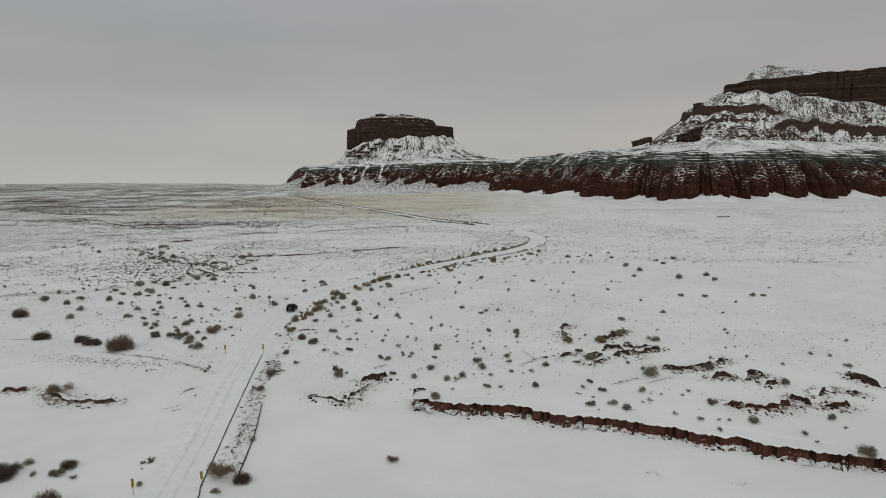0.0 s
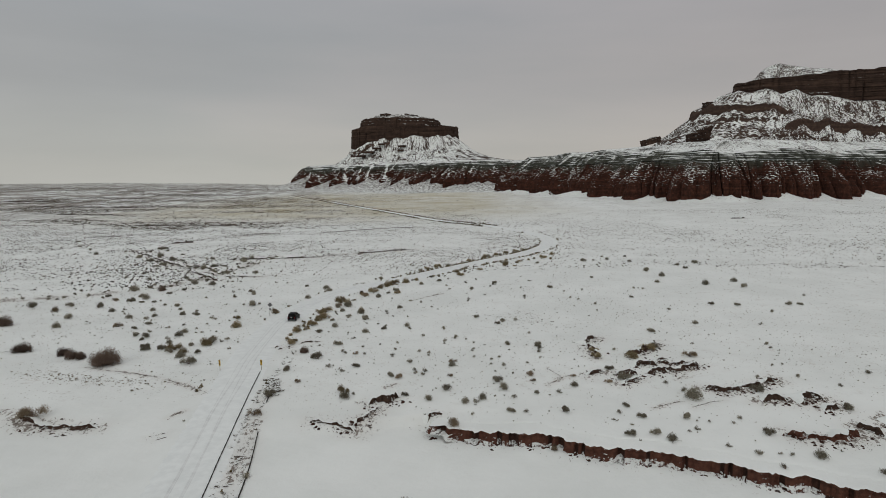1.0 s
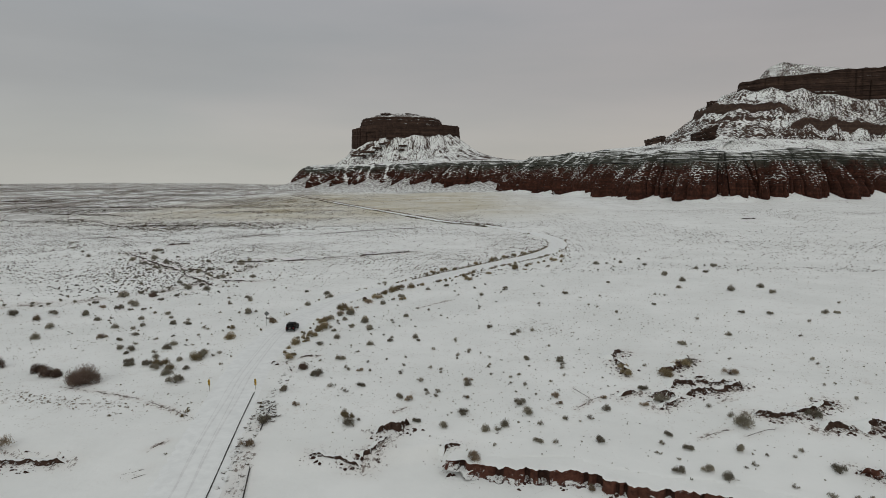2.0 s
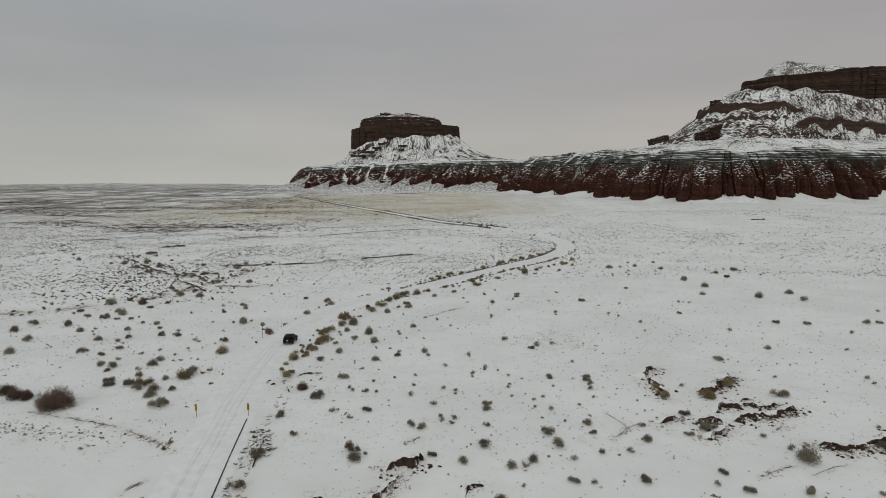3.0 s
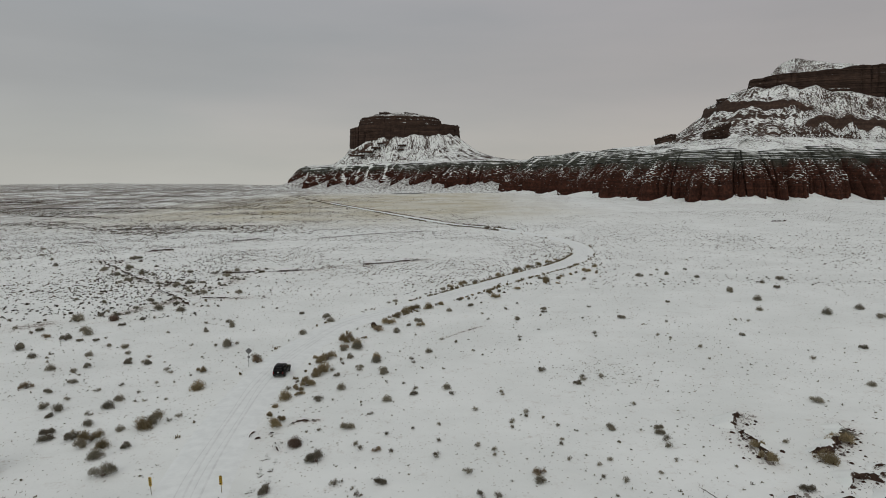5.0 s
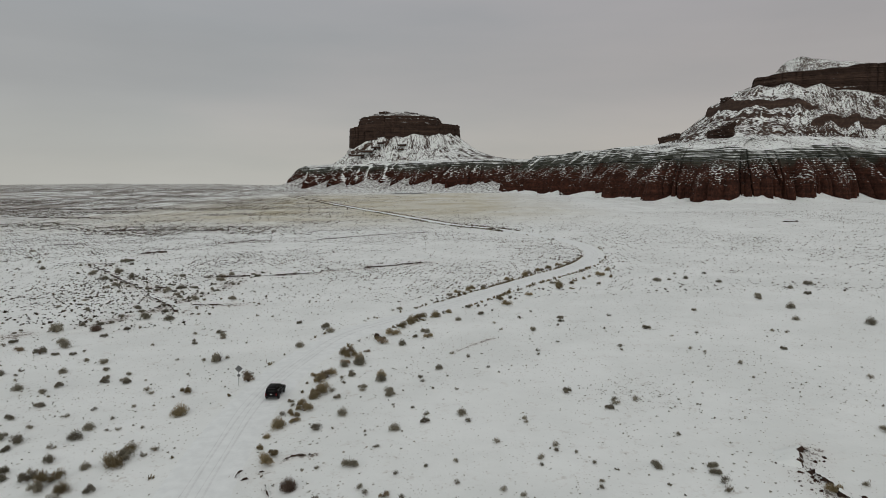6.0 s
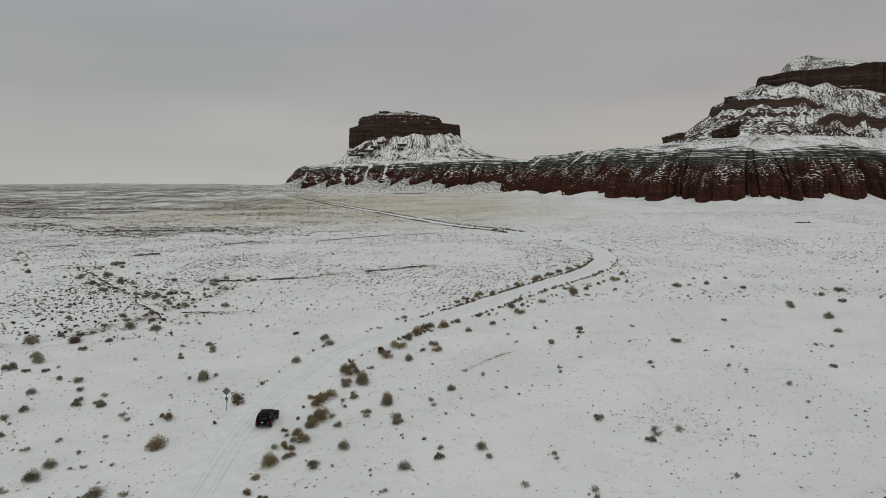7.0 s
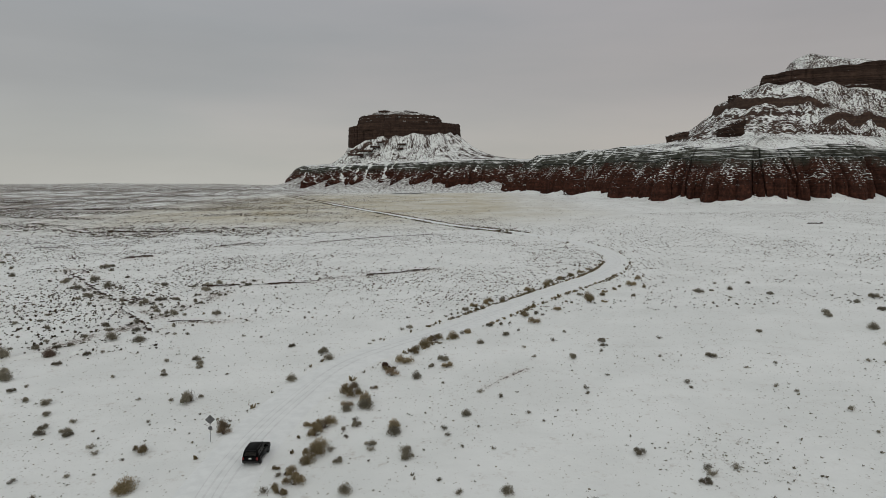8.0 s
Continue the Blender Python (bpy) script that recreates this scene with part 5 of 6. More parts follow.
    box(bm, 0, -2.32, 0.55, 1.75, 0.14, 0.2, 0.04)
    part("rear_bumper", bm, M_TRIM, ob)
    bm = bmesh.new()
    box(bm, 0, 2.3, 0.52, 1.75, 0.14, 0.2, 0.04)
    part("front_bumper", bm, M_TRIM, ob)
    bm = bmesh.new()
    box(bm, 0, -2.335, 0.92, 0.32, 0.02, 0.16, 0.004)
    part("plate", bm, M_PLATE, ob, "pale rear plate")
    bm = bmesh.new()
    box(bm, 0, -2.16, 1.74, 1.2, 0.25, 0.04, 0.012)
    part("spoiler", bm, M_CAR, ob)
    return ob


j = int(np.argmin(np.hypot(road_p[:, 0] + 37.2, road_p[:, 1] - 146.6)))
aim = road_p[j + 2] - road_p[j - 2]
suv = car()
tagged(suv, "black sport utility car on the snow-covered road", "car")
suv.matrix_basis = pose(-36.9, 146.6, float(road_z[j]) + 0.05, 0, 0, math.degrees(math.atan2(aim[1], aim[0])) - 90) @ Matrix.Diagonal((0.95, 0.95, 0.95, 1))

# ---- shrubs ----


def twig_arrays(rnd, count, spread, droop, length, width, segs=2, base=0.06):
    """Tapering curved strips that rise from the middle."""
    verts, faces = [], []
    for _ in range(count):
        a, tilt = rnd.uniform(0, 2 * math.pi), spread * math.sqrt(rnd.random())
        d = np.array([math.cos(a) * math.sin(tilt), math.sin(a) * math.sin(tilt), math.cos(tilt)])
        p = np.array([math.cos(a), math.sin(a), 0]) * base * rnd.random()
        side = np.array([-math.sin(a + rnd.uniform(-1, 1)), math.cos(a), 0.0])
        ln, w = length * rnd.uniform(0.55, 1.0), width * rnd.uniform(0.7, 1.3)
        i = len(verts)
        for k in range(segs + 1):
            q = p + d * ln * k / segs
            q[2] -= droop * (k / segs) ** 2 * ln
            half = w * (1 - 0.75 * k / segs)
            verts += [q - side * half, q + side * half]
        faces += [(i + 2 * k, i + 2 * k + 1, i + 2 * k + 3, i + 2 * k + 2) for k in range(segs)]
    return verts, faces


def leaf_arrays(rnd, count, inner, length, width, flat, lobes):
    """Small blades on an uneven dome of a few lobes, pointing out."""
    verts, faces = [], []
    bumps = [(0.0, 0.0, 0.62)] * (3 if lobes > 5 else 0) + [(rnd.uniform(0, 2 * math.pi), rnd.uniform(0.25, 0.62), rnd.uniform(0.30, 0.52)) for _ in range(lobes)]
    for _ in range(count):
        a, r, size = rnd.choice(bumps)
        b, tilt = rnd.uniform(0, 2 * math.pi), math.acos(rnd.uniform(-0.7 if lobes > 5 else -0.3, 1))
        d = np.array([math.cos(b) * math.sin(tilt), math.sin(b) * math.sin(tilt), math.cos(tilt)])
        p = np.array([math.cos(a) * r, math.sin(a) * r, size * 0.55]) + d * size * rnd.uniform(inner, 1.0)
        p[2] = max(0.02, p[2] * flat)
        d = d + np.array([rnd.uniform(-0.5, 0.5), rnd.uniform(-0.5, 0.5), rnd.uniform(0.3, 1.5)])
        d /= np.linalg.norm(d)
        side = np.cross(d, (rnd.uniform(-1, 1), rnd.uniform(-1, 1), rnd.uniform(-1, 1)))
        side /= np.linalg.norm(side) + 1e-6
        ln, w = length * rnd.uniform(0.5, 1.2), width * rnd.uniform(0.6, 1.3)
        i = len(verts)
        verts += [p - side * w, p + side * w, p + d * ln + side * w * 0.4, p + d * ln - side * w * 0.4]
        faces.append((i, i + 1, i + 2, i + 3))
    return verts, faces


def shrub(name, seed, leaf, count, leaf_size, flat, lobes, stems, spread, label, category, group, thin=0.085, twig=0.018):
    """A shrub one metre in radius about its base: a fan of twigs and its leaves."""
    rnd = random.Random(seed)
    v, f = twig_arrays(rnd, stems, spread, 0.12, 0.8 * flat + 0.15, twig)
    me = raw_mesh("twigs", v, f)
    me.materials.append(M_BROWN)
    ob = new(name, me)
    tagged(ob, label, category, group)
    v, f = leaf_arrays(rnd, count, 0.15, leaf_size, leaf_size * thin, flat, lobes)
    me = raw_mesh("foliage", v, f)
    me.materials.append(leaf)
    lv = new("foliage", me)
    lv.parent = ob
    return ob


SAGE = [shrub("sagebrush", 10 + k, M_SAGE, 2000, 0.15, 0.95, 3 + k, 40, 1.25, "grey-green sagebrush standing in thin snow", "shrub", "sagebrush on the plain") for k in range(4)]
OLIVE = [shrub("rabbitbrush", 30 + k, M_OLIVE, 2400, 0.15, 0.95, 4 + k, 40, 1.2, "yellowish olive rabbitbrush along the snowy roadside", "shrub", "rabbitbrush along the road") for k in range(3)]
STRAW = [shrub("dry_bush", 50 + k, M_STRAW, 2400, 0.15, 0.95, 4 + k, 60, 1.2, "straw-coloured dry bush poking out of the snow", "shrub", "dry bushes", 0.055) for k in range(2)]
BROWN = [shrub("bare_bush", 70 + k, M_BROWN, 9000, 0.13, 0.92, 8 + k, 110, 1.35, "large bare reddish-brown bush on the snow", "shrub", "bare bushes", 0.05, 0.007) for k in range(2)]
SMALL_SAGE = [shrub("small_sagebrush", 90 + k, M_SAGE, 240, 0.27, 1.0, 2 + k, 26, 1.1, "small grey sagebrush sprig standing in thin snow", "shrub", "sagebrush on the plain") for k in range(4)]
used = set()
taken = []


def plant(kinds, x, y, wide, rnd):
    ob = rnd.choice(kinds)
    r = wide * 0.5
    m = pose(x, y, float(land(x, y, y < np.interp(x, bank_p[:, 0], bank_p[:, 1]) + 0.4)) - 0.04, 0, 0, rnd.uniform(0, 360)) @ Matrix.Diagonal((r, r * rnd.uniform(0.75, 1.0), r * rnd.uniform(0.95, 1.4), 1))
    taken.append((x, y, r))
    if ob.name not in used:
        used.add(ob.name)
        ob.matrix_basis = m
        return ob
    made = copy_thing(ob, m)
    made.matrix_basis = m
    return made


rnd = random.Random(12)
BARE_AT = [(-28.3, 119.9, 2.3), (-60.4, 112.2, 6.1), (-71.5, 117.4, 2.9), (-100.5, 143.2, 4.6), (-80.7, 120.7, 4.0), (-44, 68.3, 2.4), (-49.3, 65.2, 3.6), (-40.3, 59.1, 4.2), (-22.9, 65.6, 2.4)]
DRY_AT = [(-24.6, 175.5, 2.4), (-18.6, 118, 1.1), (-42.9, 153.3, 1.8), (-67.8, 116.4, 2), (-73.7, 140.3, 2), (-99.1, 158.5, 2.5), (-28.5, 91.2, 1.8), (-58.1, 89.6, 3.7), (-24.6, 62.8, 1.1), (-33.5, 64, 1), (-6.3, 72.5, 1.5), (-1.2, 88.2, 2.1), (11.6, 84.1, 1.3), (50.4, 69.1, 2.4), (-25.4, 102.9, 1), (-43.7, 155.3, 2), (-30.1, 169, 2.4), (-25.5, 66.6, 3.2)]
RABBIT_AT_A = [(-32.3, 125.4, 2.1), (-32, 127.4, 1.3), (-33.8, 128.8, 0.9), (-33.4, 134.8, 2.1), (-31.8, 136.7, 1.3), (-31.5, 140.7, 1.9), (-33.9, 131.9, 1), (-30.9, 147.2, 2.1), (-31.2, 154.8, 2.7), (-33.6, 151.9, 0.6), (-29.5, 166.2, 2.7), (-23, 182.4, 2.6), (-21.4, 187.7, 2.5), (-19.9, 191.9, 2.6), (-18.3, 195.8, 2.7), (9.5, 220.1, 2.9), (-16, 179, 1.8), (-14.8, 196.6, 2.4), (1.4, 214.5, 3.5), (2.5, 208, 3.3), (19, 228.2, 3.9), (36.5, 252.9, 3.7), (41.6, 263.3, 2.6), (29.6, 245.6, 1.9), (26.1, 241.9, 2.1), (-6.2, 230.4, 3.4), (-9.1, 227.7, 2.6), (6.6, 248.3, 3.1), (13.2, 256.6, 3.7), (18.5, 265.5, 3.3), (23.3, 272.6, 4), (28.5, 280.3, 3.2), (32.2, 287.2, 2.4)]
RABBIT_AT_B = [(-27.2, 163.3, 2.5), (-30.5, 148.7, 2.2), (-31.1, 145.4, 1.8), (-32.9, 139.5, 1.1), (-32, 142.8, 1.7), (-34, 143.8, 0.8), (19.5, 233, 4.1), (24.1, 237.2, 2.7), (-4.7, 233.9, 2.9), (-25.2, 178.2, 1.9)]
SAGE_AT_A = [(-41.8, 65.9, 0.9), (-46.7, 66, 1.1), (-43.9, 66.2, 1.9), (-49.5, 67.5, 1.5), (-49, 68.9, 1.3), (-49.5, 99.2, 0.7), (-46.6, 112.5, 2.4), (-49.8, 116.6, 1.9), (-47.9, 119.2, 1.6), (-52.7, 119.2, 1.7), (-58.6, 121.3, 1.9), (-55.4, 121.6, 1.8), (-59, 122.6, 2), (-55.9, 123, 1.2), (-48, 126.4, 2), (-45.6, 128.4, 1.2), (-62.6, 128.8, 1.5), (-56.6, 131.7, 1.9), (-65.5, 131.8, 1.6), (-56.7, 134.7, 1.5), (-64.2, 134.9, 1.2), (-69, 138.4, 1.6), (-62.1, 138.7, 1.2), (-87.6, 140.9, 2.1), (-59.9, 141.2, 1), (-55.5, 148.3, 1.2), (-57, 150, 1.1), (-90.9, 150.3, 2.5), (-76.6, 150.4, 1.7), (-71.6, 152, 1.7)]
SAGE_AT_B = [(-61.9, 153.7, 1.3), (-65.6, 154.2, 1.5), (-62.8, 154.7, 1.4), (-84.8, 157.9, 1.9), (-75.2, 159.2, 1.6), (-91.1, 163.2, 3), (-71.4, 164.4, 1.9), (-109, 164.7, 2.6), (-51.9, 165.3, 3.1), (-75.3, 165.5, 1.6), (-99.6, 165.8, 2.5), (-51.1, 166.9, 1.2), (-39.7, 173.3, 2.1), (-61, 177.1, 1.3), (-57.1, 181.6, 1.4), (-38.1, 188.6, 2.4), (-75.6, 198.8, 2.5), (-89, 211.9, 2.2), (46.3, 74.9, 1.2), (-24.7, 76.1, 1.1), (41.6, 78.8, 1.6), (52, 79.1, 1.7), (35, 79.9, 1.2), (26, 83.5, 1.4), (24.5, 85.1, 1.6), (21.3, 85.2, 1.6), (29.9, 89.5, 1.7), (14.2, 92.1, 1.6), (6.9, 92.5, 1.6), (0.6, 95.4, 1.3), (2.2, 95.4, 1.1), (33.7, 95.9, 2.4), (-4.7, 96.5, 1.5)]
SAGE_AT_C = [(-17, 96.9, 1.9), (-28, 97.5, 2), (43.5, 97.6, 2.1), (-8.3, 98, 1.3), (-10.9, 105.8, 1.4), (-5.9, 106.1, 1), (-7.2, 107, 0.9), (-19.3, 108.1, 1), (-28.4, 108.7, 1.7), (-22, 110.2, 1.1), (-1.2, 110.2, 1.3), (-17.3, 110.6, 1.5), (-24.9, 115.6, 2.3), (-5.2, 116.3, 0.8), (14.6, 118.2, 1.1), (56.2, 118.3, 0.9), (-20.4, 118.4, 1), (2.7, 118.8, 0.8), (28.4, 119, 1), (-21.3, 119.6, 1), (35.7, 120, 2.1), (14.8, 121.8, 1.4), (43.6, 121.8, 0.8), (-17.9, 122.3, 0.8), (15, 123.1, 1.4), (9.7, 123.3, 1.8), (-2.6, 123.4, 0.8), (-14.8, 124, 0.7), (-26.5, 124.1, 0.8)]
SAGE_AT_D = [(-23, 124.5, 2.1), (-0.3, 126.6, 1), (-20.6, 128.9, 0.9), (-22.3, 132.2, 0.5), (-18.9, 133.5, 1.5), (-28.6, 134.4, 1.6), (62.7, 134.4, 0.9), (-2.6, 135.2, 0.8), (-15.2, 135.4, 1.3), (49.8, 135.7, 1.3), (-9.6, 135.7, 1.2), (-10.5, 137.9, 1.3), (-26, 138.6, 1.6), (8.8, 139.2, 1.3), (10.1, 140.7, 1.2), (-17.1, 140.9, 0.8), (13, 142, 1.2), (10.1, 142.1, 1.2), (-33.6, 142.3, 1.1), (-28, 145.6, 1.4), (71, 145.8, 1.2), (-20.5, 146.1, 1.4), (4.4, 146.1, 1.4), (48.6, 147.7, 1.1), (-29.2, 148.3, 1.2), (-24.7, 148.4, 1.1), (32.9, 149.5, 0.7), (-27.9, 151.6, 0.9), (-16.1, 151.9, 0.9), (-22.4, 152.3, 1.7), (66.5, 152.5, 1.5), (78.7, 152.8, 1.7)]
SAGE_AT_E = [(-28.6, 153.5, 1), (60.7, 153.5, 1.5), (81.9, 153.8, 1.6), (-27.2, 154.9, 1.3), (34, 155.9, 1.2), (-13.7, 157.9, 1.3), (-29.3, 160.5, 1.4), (-26.9, 161.4, 2.5), (31.3, 163.3, 1), (44.8, 163.4, 1.3), (88.6, 163.7, 1), (-8.8, 164, 1.1), (3.2, 164.7, 0.9), (18, 165.3, 0.9), (29.6, 165.4, 0.9), (-11.4, 166.3, 1.1), (8.1, 172.1, 0.8), (50.8, 173.4, 1), (29.5, 173.4, 0.8), (-20.7, 173.6, 1.6), (48.9, 174.3, 1.1), (78.4, 174.7, 2.1), (34.9, 175.1, 0.8), (69.6, 178, 2.3), (26.6, 179, 2.1), (5, 181.8, 1.6), (57.8, 182.6, 1.6), (79.8, 182.9, 2), (-1.3, 183.5, 1), (-36.3, 184.8, 2.1), (11.8, 188.4, 1.3), (-2.2, 189.4, 0.9), (12.1, 191.1, 1.5)]
SAGE_AT_F = [(22.9, 191.9, 1.1), (-9.8, 192.8, 1.5), (41.7, 193.2, 1.3), (63, 193.7, 2), (-4.8, 198.7, 2.1), (7.2, 199.5, 1), (62.1, 205.1, 1.8), (63.3, 207.6, 2), (76.7, 210.3, 1.9), (77.6, 219.7, 1.5), (85.9, 226, 2.7), (64.9, 233, 1.6), (31.7, 234.9, 1.7), (48.9, 236.8, 2.2), (18.9, 238.7, 1.8), (58.9, 241.7, 1.6), (68.9, 251.6, 1.4)]
SAGE_AT_P = [(33.1, 98.8, 1.2), (23.4, 93.8, 1.3), (21.8, 91.4, 1.1), (24.3, 90.2, 1.4), (32.7, 88.1, 0.7), (37.1, 88.8, 1.0), (35.5, 87.6, 0.6), (32.2, 81.6, 0.9), (38.4, 84.7, 1.7), (38.5, 79.4, 0.9), (36.3, 76.6, 1.0), (52.3, 76.3, 0.7), (64.8, 104.8, 1.2), (67.5, 103.5, 1.2), (66.9, 98.1, 1.3), (75.4, 111.8, 1.1), (56.6, 98.6, 0.9), (46.2, 103.1, 0.9), (56.7, 120.2, 1.0), (52.4, 91.1, 1.9), (46.6, 72.9, 0.6), (29.0, 85.6, 0.6), (22.3, 87.7, 0.7), (20.3, 89.5, 0.6), (31.7, 101.8, 1.0), (30.2, 86.1, 0.9), (37.4, 79.7, 0.7), (52.5, 102.8, 0.9), (53.5, 109.1, 0.7), (51.4, 108.4, 0.7)]
SAGE_AT_Q = [(1.4, 91.8, 0.7), (8.9, 91.9, 0.9)]
RABBIT_AT_D = [(-50.7, 148.6, 1.9), (-47.5, 139.4, 2.4), (-48.5, 124.8, 2.7), (-17.5, 99.1, 1.9), (-48.4, 128.4, 1.8), (-52.9, 121.3, 2.3), (-50.4, 119.2, 1.7)]
SAGE_AT_K = [(-27.7, 156.6, 1.2), (-16.5, 153.7, 1.0), (-22.5, 133.3, 0.6), (-16.8, 117.6, 0.9), (-11.6, 120.0, 0.9), (-11.8, 116.3, 1.1), (-11.4, 124.9, 0.8), (-6.8, 129.2, 1.0), (-7.0, 118.6, 1.0), (-5.2, 117.4, 1.0), (-8.4, 112.4, 1.2), (-15.9, 98.1, 0.8), (-7.2, 108.0, 1.0), (-5.7, 107.5, 1.2), (-2.1, 100.4, 1.8), (-2.6, 125.0, 1.1), (-0.3, 128.1, 1.1), (1.6, 126.1, 0.7), (3.0, 123.7, 0.8), (2.9, 120.2, 0.9), (2.7, 115.1, 0.7), (5.7, 114.0, 0.8), (7.2, 115.0, 0.9), (5.6, 111.4, 0.8), (7.5, 110.4, 1.0), (6.0, 107.7, 0.6), (8.6, 106.5, 0.6), (11.8, 112.4, 0.8), (5.7, 103.1, 1.8), (6.6, 99.9, 1.8), (3.2, 96.5, 1.4), (7.8, 96.7, 1.0)]
SAGE_AT_L = [(11.5, 98.1, 1.2), (14.7, 98.5, 1.1), (17.5, 101.2, 1.3), (13.2, 97.7, 0.5), (14.9, 119.8, 1.2), (14.3, 115.0, 0.7), (14.7, 130.8, 0.9), (3.6, 166.6, 1.0), (-2.5, 136.5, 1.0), (-16.6, 182.8, 2.1), (20.1, 113.3, 0.6), (18.2, 167.3, 1.2), (-112.3, 197.1, 1.1), (-94.3, 187.7, 3.1), (-82.1, 183.8, 1.9), (-88.1, 179.2, 2.0), (-84.9, 175.5, 2.5), (-86.6, 170.7, 2.3), (-83.3, 169.7, 1.5), (-97.3, 178.9, 1.7), (-97.3, 176.3, 1.2), (-79.9, 169.6, 1.3), (-79.3, 171.9, 0.9), (-68.6, 176.6, 1.1), (-64.1, 185.0, 1.2), (-61.7, 178.8, 1.2), (-57.8, 183.5, 1.5), (-51.0, 177.5, 0.7), (-68.9, 160.5, 1.3), (-66.5, 156.1, 1.4), (-63.7, 157.8, 1.2), (-71.8, 148.8, 1.5)]
SAGE_AT_M = [(-69.7, 147.0, 0.8), (-79.9, 154.9, 0.9), (-81.7, 157.6, 1.0), (-82.6, 159.9, 1.1), (-68.3, 142.8, 1.5), (-55.7, 137.9, 0.9), (-52.9, 134.3, 0.9), (-54.0, 134.0, 0.7), (-51.7, 135.6, 0.4), (-50.3, 135.0, 0.8), (-55.1, 142.5, 0.8), (-52.5, 142.9, 0.6), (-59.4, 165.8, 0.8), (-54.6, 165.5, 1.1), (-54.2, 157.9, 0.8), (-55.9, 125.6, 1.3), (-50.9, 123.9, 1.3), (-57.7, 128.9, 1.2), (-62.9, 130.8, 2.0), (-49.5, 131.0, 0.5), (-46.2, 127.0, 0.9), (-43.8, 129.2, 0.4), (-43.6, 157.5, 0.6)]
DRY_AT_C = [(-9.8, 104.9, 1.5), (-1.0, 111.8, 1.4), (-1.5, 105.5, 0.9), (-92.2, 173.3, 1.9)]
RABBIT_AT_C = [(-31.8, 152.4, 2.0), (-32.2, 138.7, 1.2), (-22.6, 154.0, 1.9), (-11.8, 201.3, 2.5), (-33.0, 155.5, 1.4), (38.7, 248.7, 2.2), (22.4, 228.1, 1.9)]
SAGE_AT_G = [(-33.9, 139.0, 1.2), (-20.7, 147.5, 1.8), (-24.9, 149.6, 1.3), (-18.3, 179.5, 1.5), (-7.0, 205.7, 1.6), (-4.8, 207.1, 1.4), (-15.3, 138.0, 1.1), (-11.0, 148.0, 0.7), (-14.4, 148.6, 0.6), (-12.3, 154.3, 0.5), (-16.5, 170.7, 0.8), (-25.1, 205.4, 1.1), (-23.6, 206.8, 1.4), (-29.9, 196.9, 0.8), (-28.6, 197.8, 0.8), (-4.1, 155.5, 0.6), (-5.7, 158.2, 0.7), (-19.5, 141.1, 0.4), (-11.5, 223.2, 1.7), (-1.6, 235.6, 1.5), (1.5, 240.2, 1.0), (3.6, 243.6, 1.0), (14.8, 260.1, 2.0), (20.5, 268.4, 1.7), (37.1, 296.6, 1.4), (41.5, 307.2, 1.4), (-14.6, 218.8, 1.0), (-13.3, 220.0, 0.8), (-16.0, 216.6, 0.9), (4.0, 216.1, 1.4), (14.5, 227.9, 1.2), (32.7, 250.6, 1.7), (44.8, 268.1, 1.1)]
SAGE_AT_H = [(49.0, 240.4, 1.1), (53.6, 240.3, 1.3), (59.6, 252.1, 1.2), (50.6, 220.6, 0.9), (53.1, 228.8, 1.0), (18.6, 180.1, 0.8), (12.4, 193.0, 1.3), (10.3, 184.9, 0.9), (3.8, 193.0, 1.2), (-2.8, 208.0, 1.0), (-1.6, 202.1, 0.9), (5.6, 230.5, 1.0), (8.4, 235.0, 0.8), (46.9, 295.2, 1.2), (42.8, 373.3, 1.7), (18.0, 448.6, 2.2), (20.8, 440.5, 1.8), (-86.4, 208.0, 1.6), (-82.0, 200.7, 2.8), (-89.0, 194.6, 1.7), (-80.6, 189.9, 1.5), (-84.5, 216.0, 1.4), (-81.3, 214.4, 1.2), (-80.3, 207.0, 1.7), (-100.4, 239.6, 1.6), (-97.2, 238.8, 1.9), (-101.1, 247.2, 1.3), (-88.5, 232.0, 2.0), (-80.1, 224.5, 2.0), (-82.5, 226.0, 1.3), (-91.4, 242.3, 2.6), (-87.8, 243.1, 2.2), (-77.5, 224.2, 1.4)]
SAGE_AT_I = [(-85.5, 227.8, 1.8), (-93.4, 237.0, 2.8), (-118.2, 265.5, 2.5), (-128.6, 277.0, 3.7), (-114.9, 244.7, 1.6), (-113.6, 247.7, 2.8), (-126.1, 262.5, 3.1), (-137.0, 274.8, 2.9), (-140.3, 282.0, 2.1), (-142.7, 308.3, 3.7), (-142.6, 313.0, 2.4), (-136.5, 301.5, 1.7), (-101.3, 266.7, 2.6), (-105.0, 269.2, 1.4), (-99.4, 272.8, 1.1), (-91.5, 263.3, 1.8), (-84.9, 256.3, 3.0), (-85.7, 269.0, 2.4), (-78.4, 249.7, 1.3), (-77.6, 253.9, 1.2), (-75.5, 264.7, 2.3), (-87.8, 265.6, 2.4), (-78.5, 241.0, 1.0), (-69.9, 223.9, 2.1), (-67.4, 214.4, 1.0), (-70.7, 207.5, 0.9), (-68.4, 203.9, 1.1), (-74.0, 210.9, 1.2), (-71.0, 204.0, 1.0), (-72.9, 204.1, 1.0), (-75.6, 206.5, 0.9), (-70.4, 211.9, 1.0), (-59.3, 186.0, 1.5)]
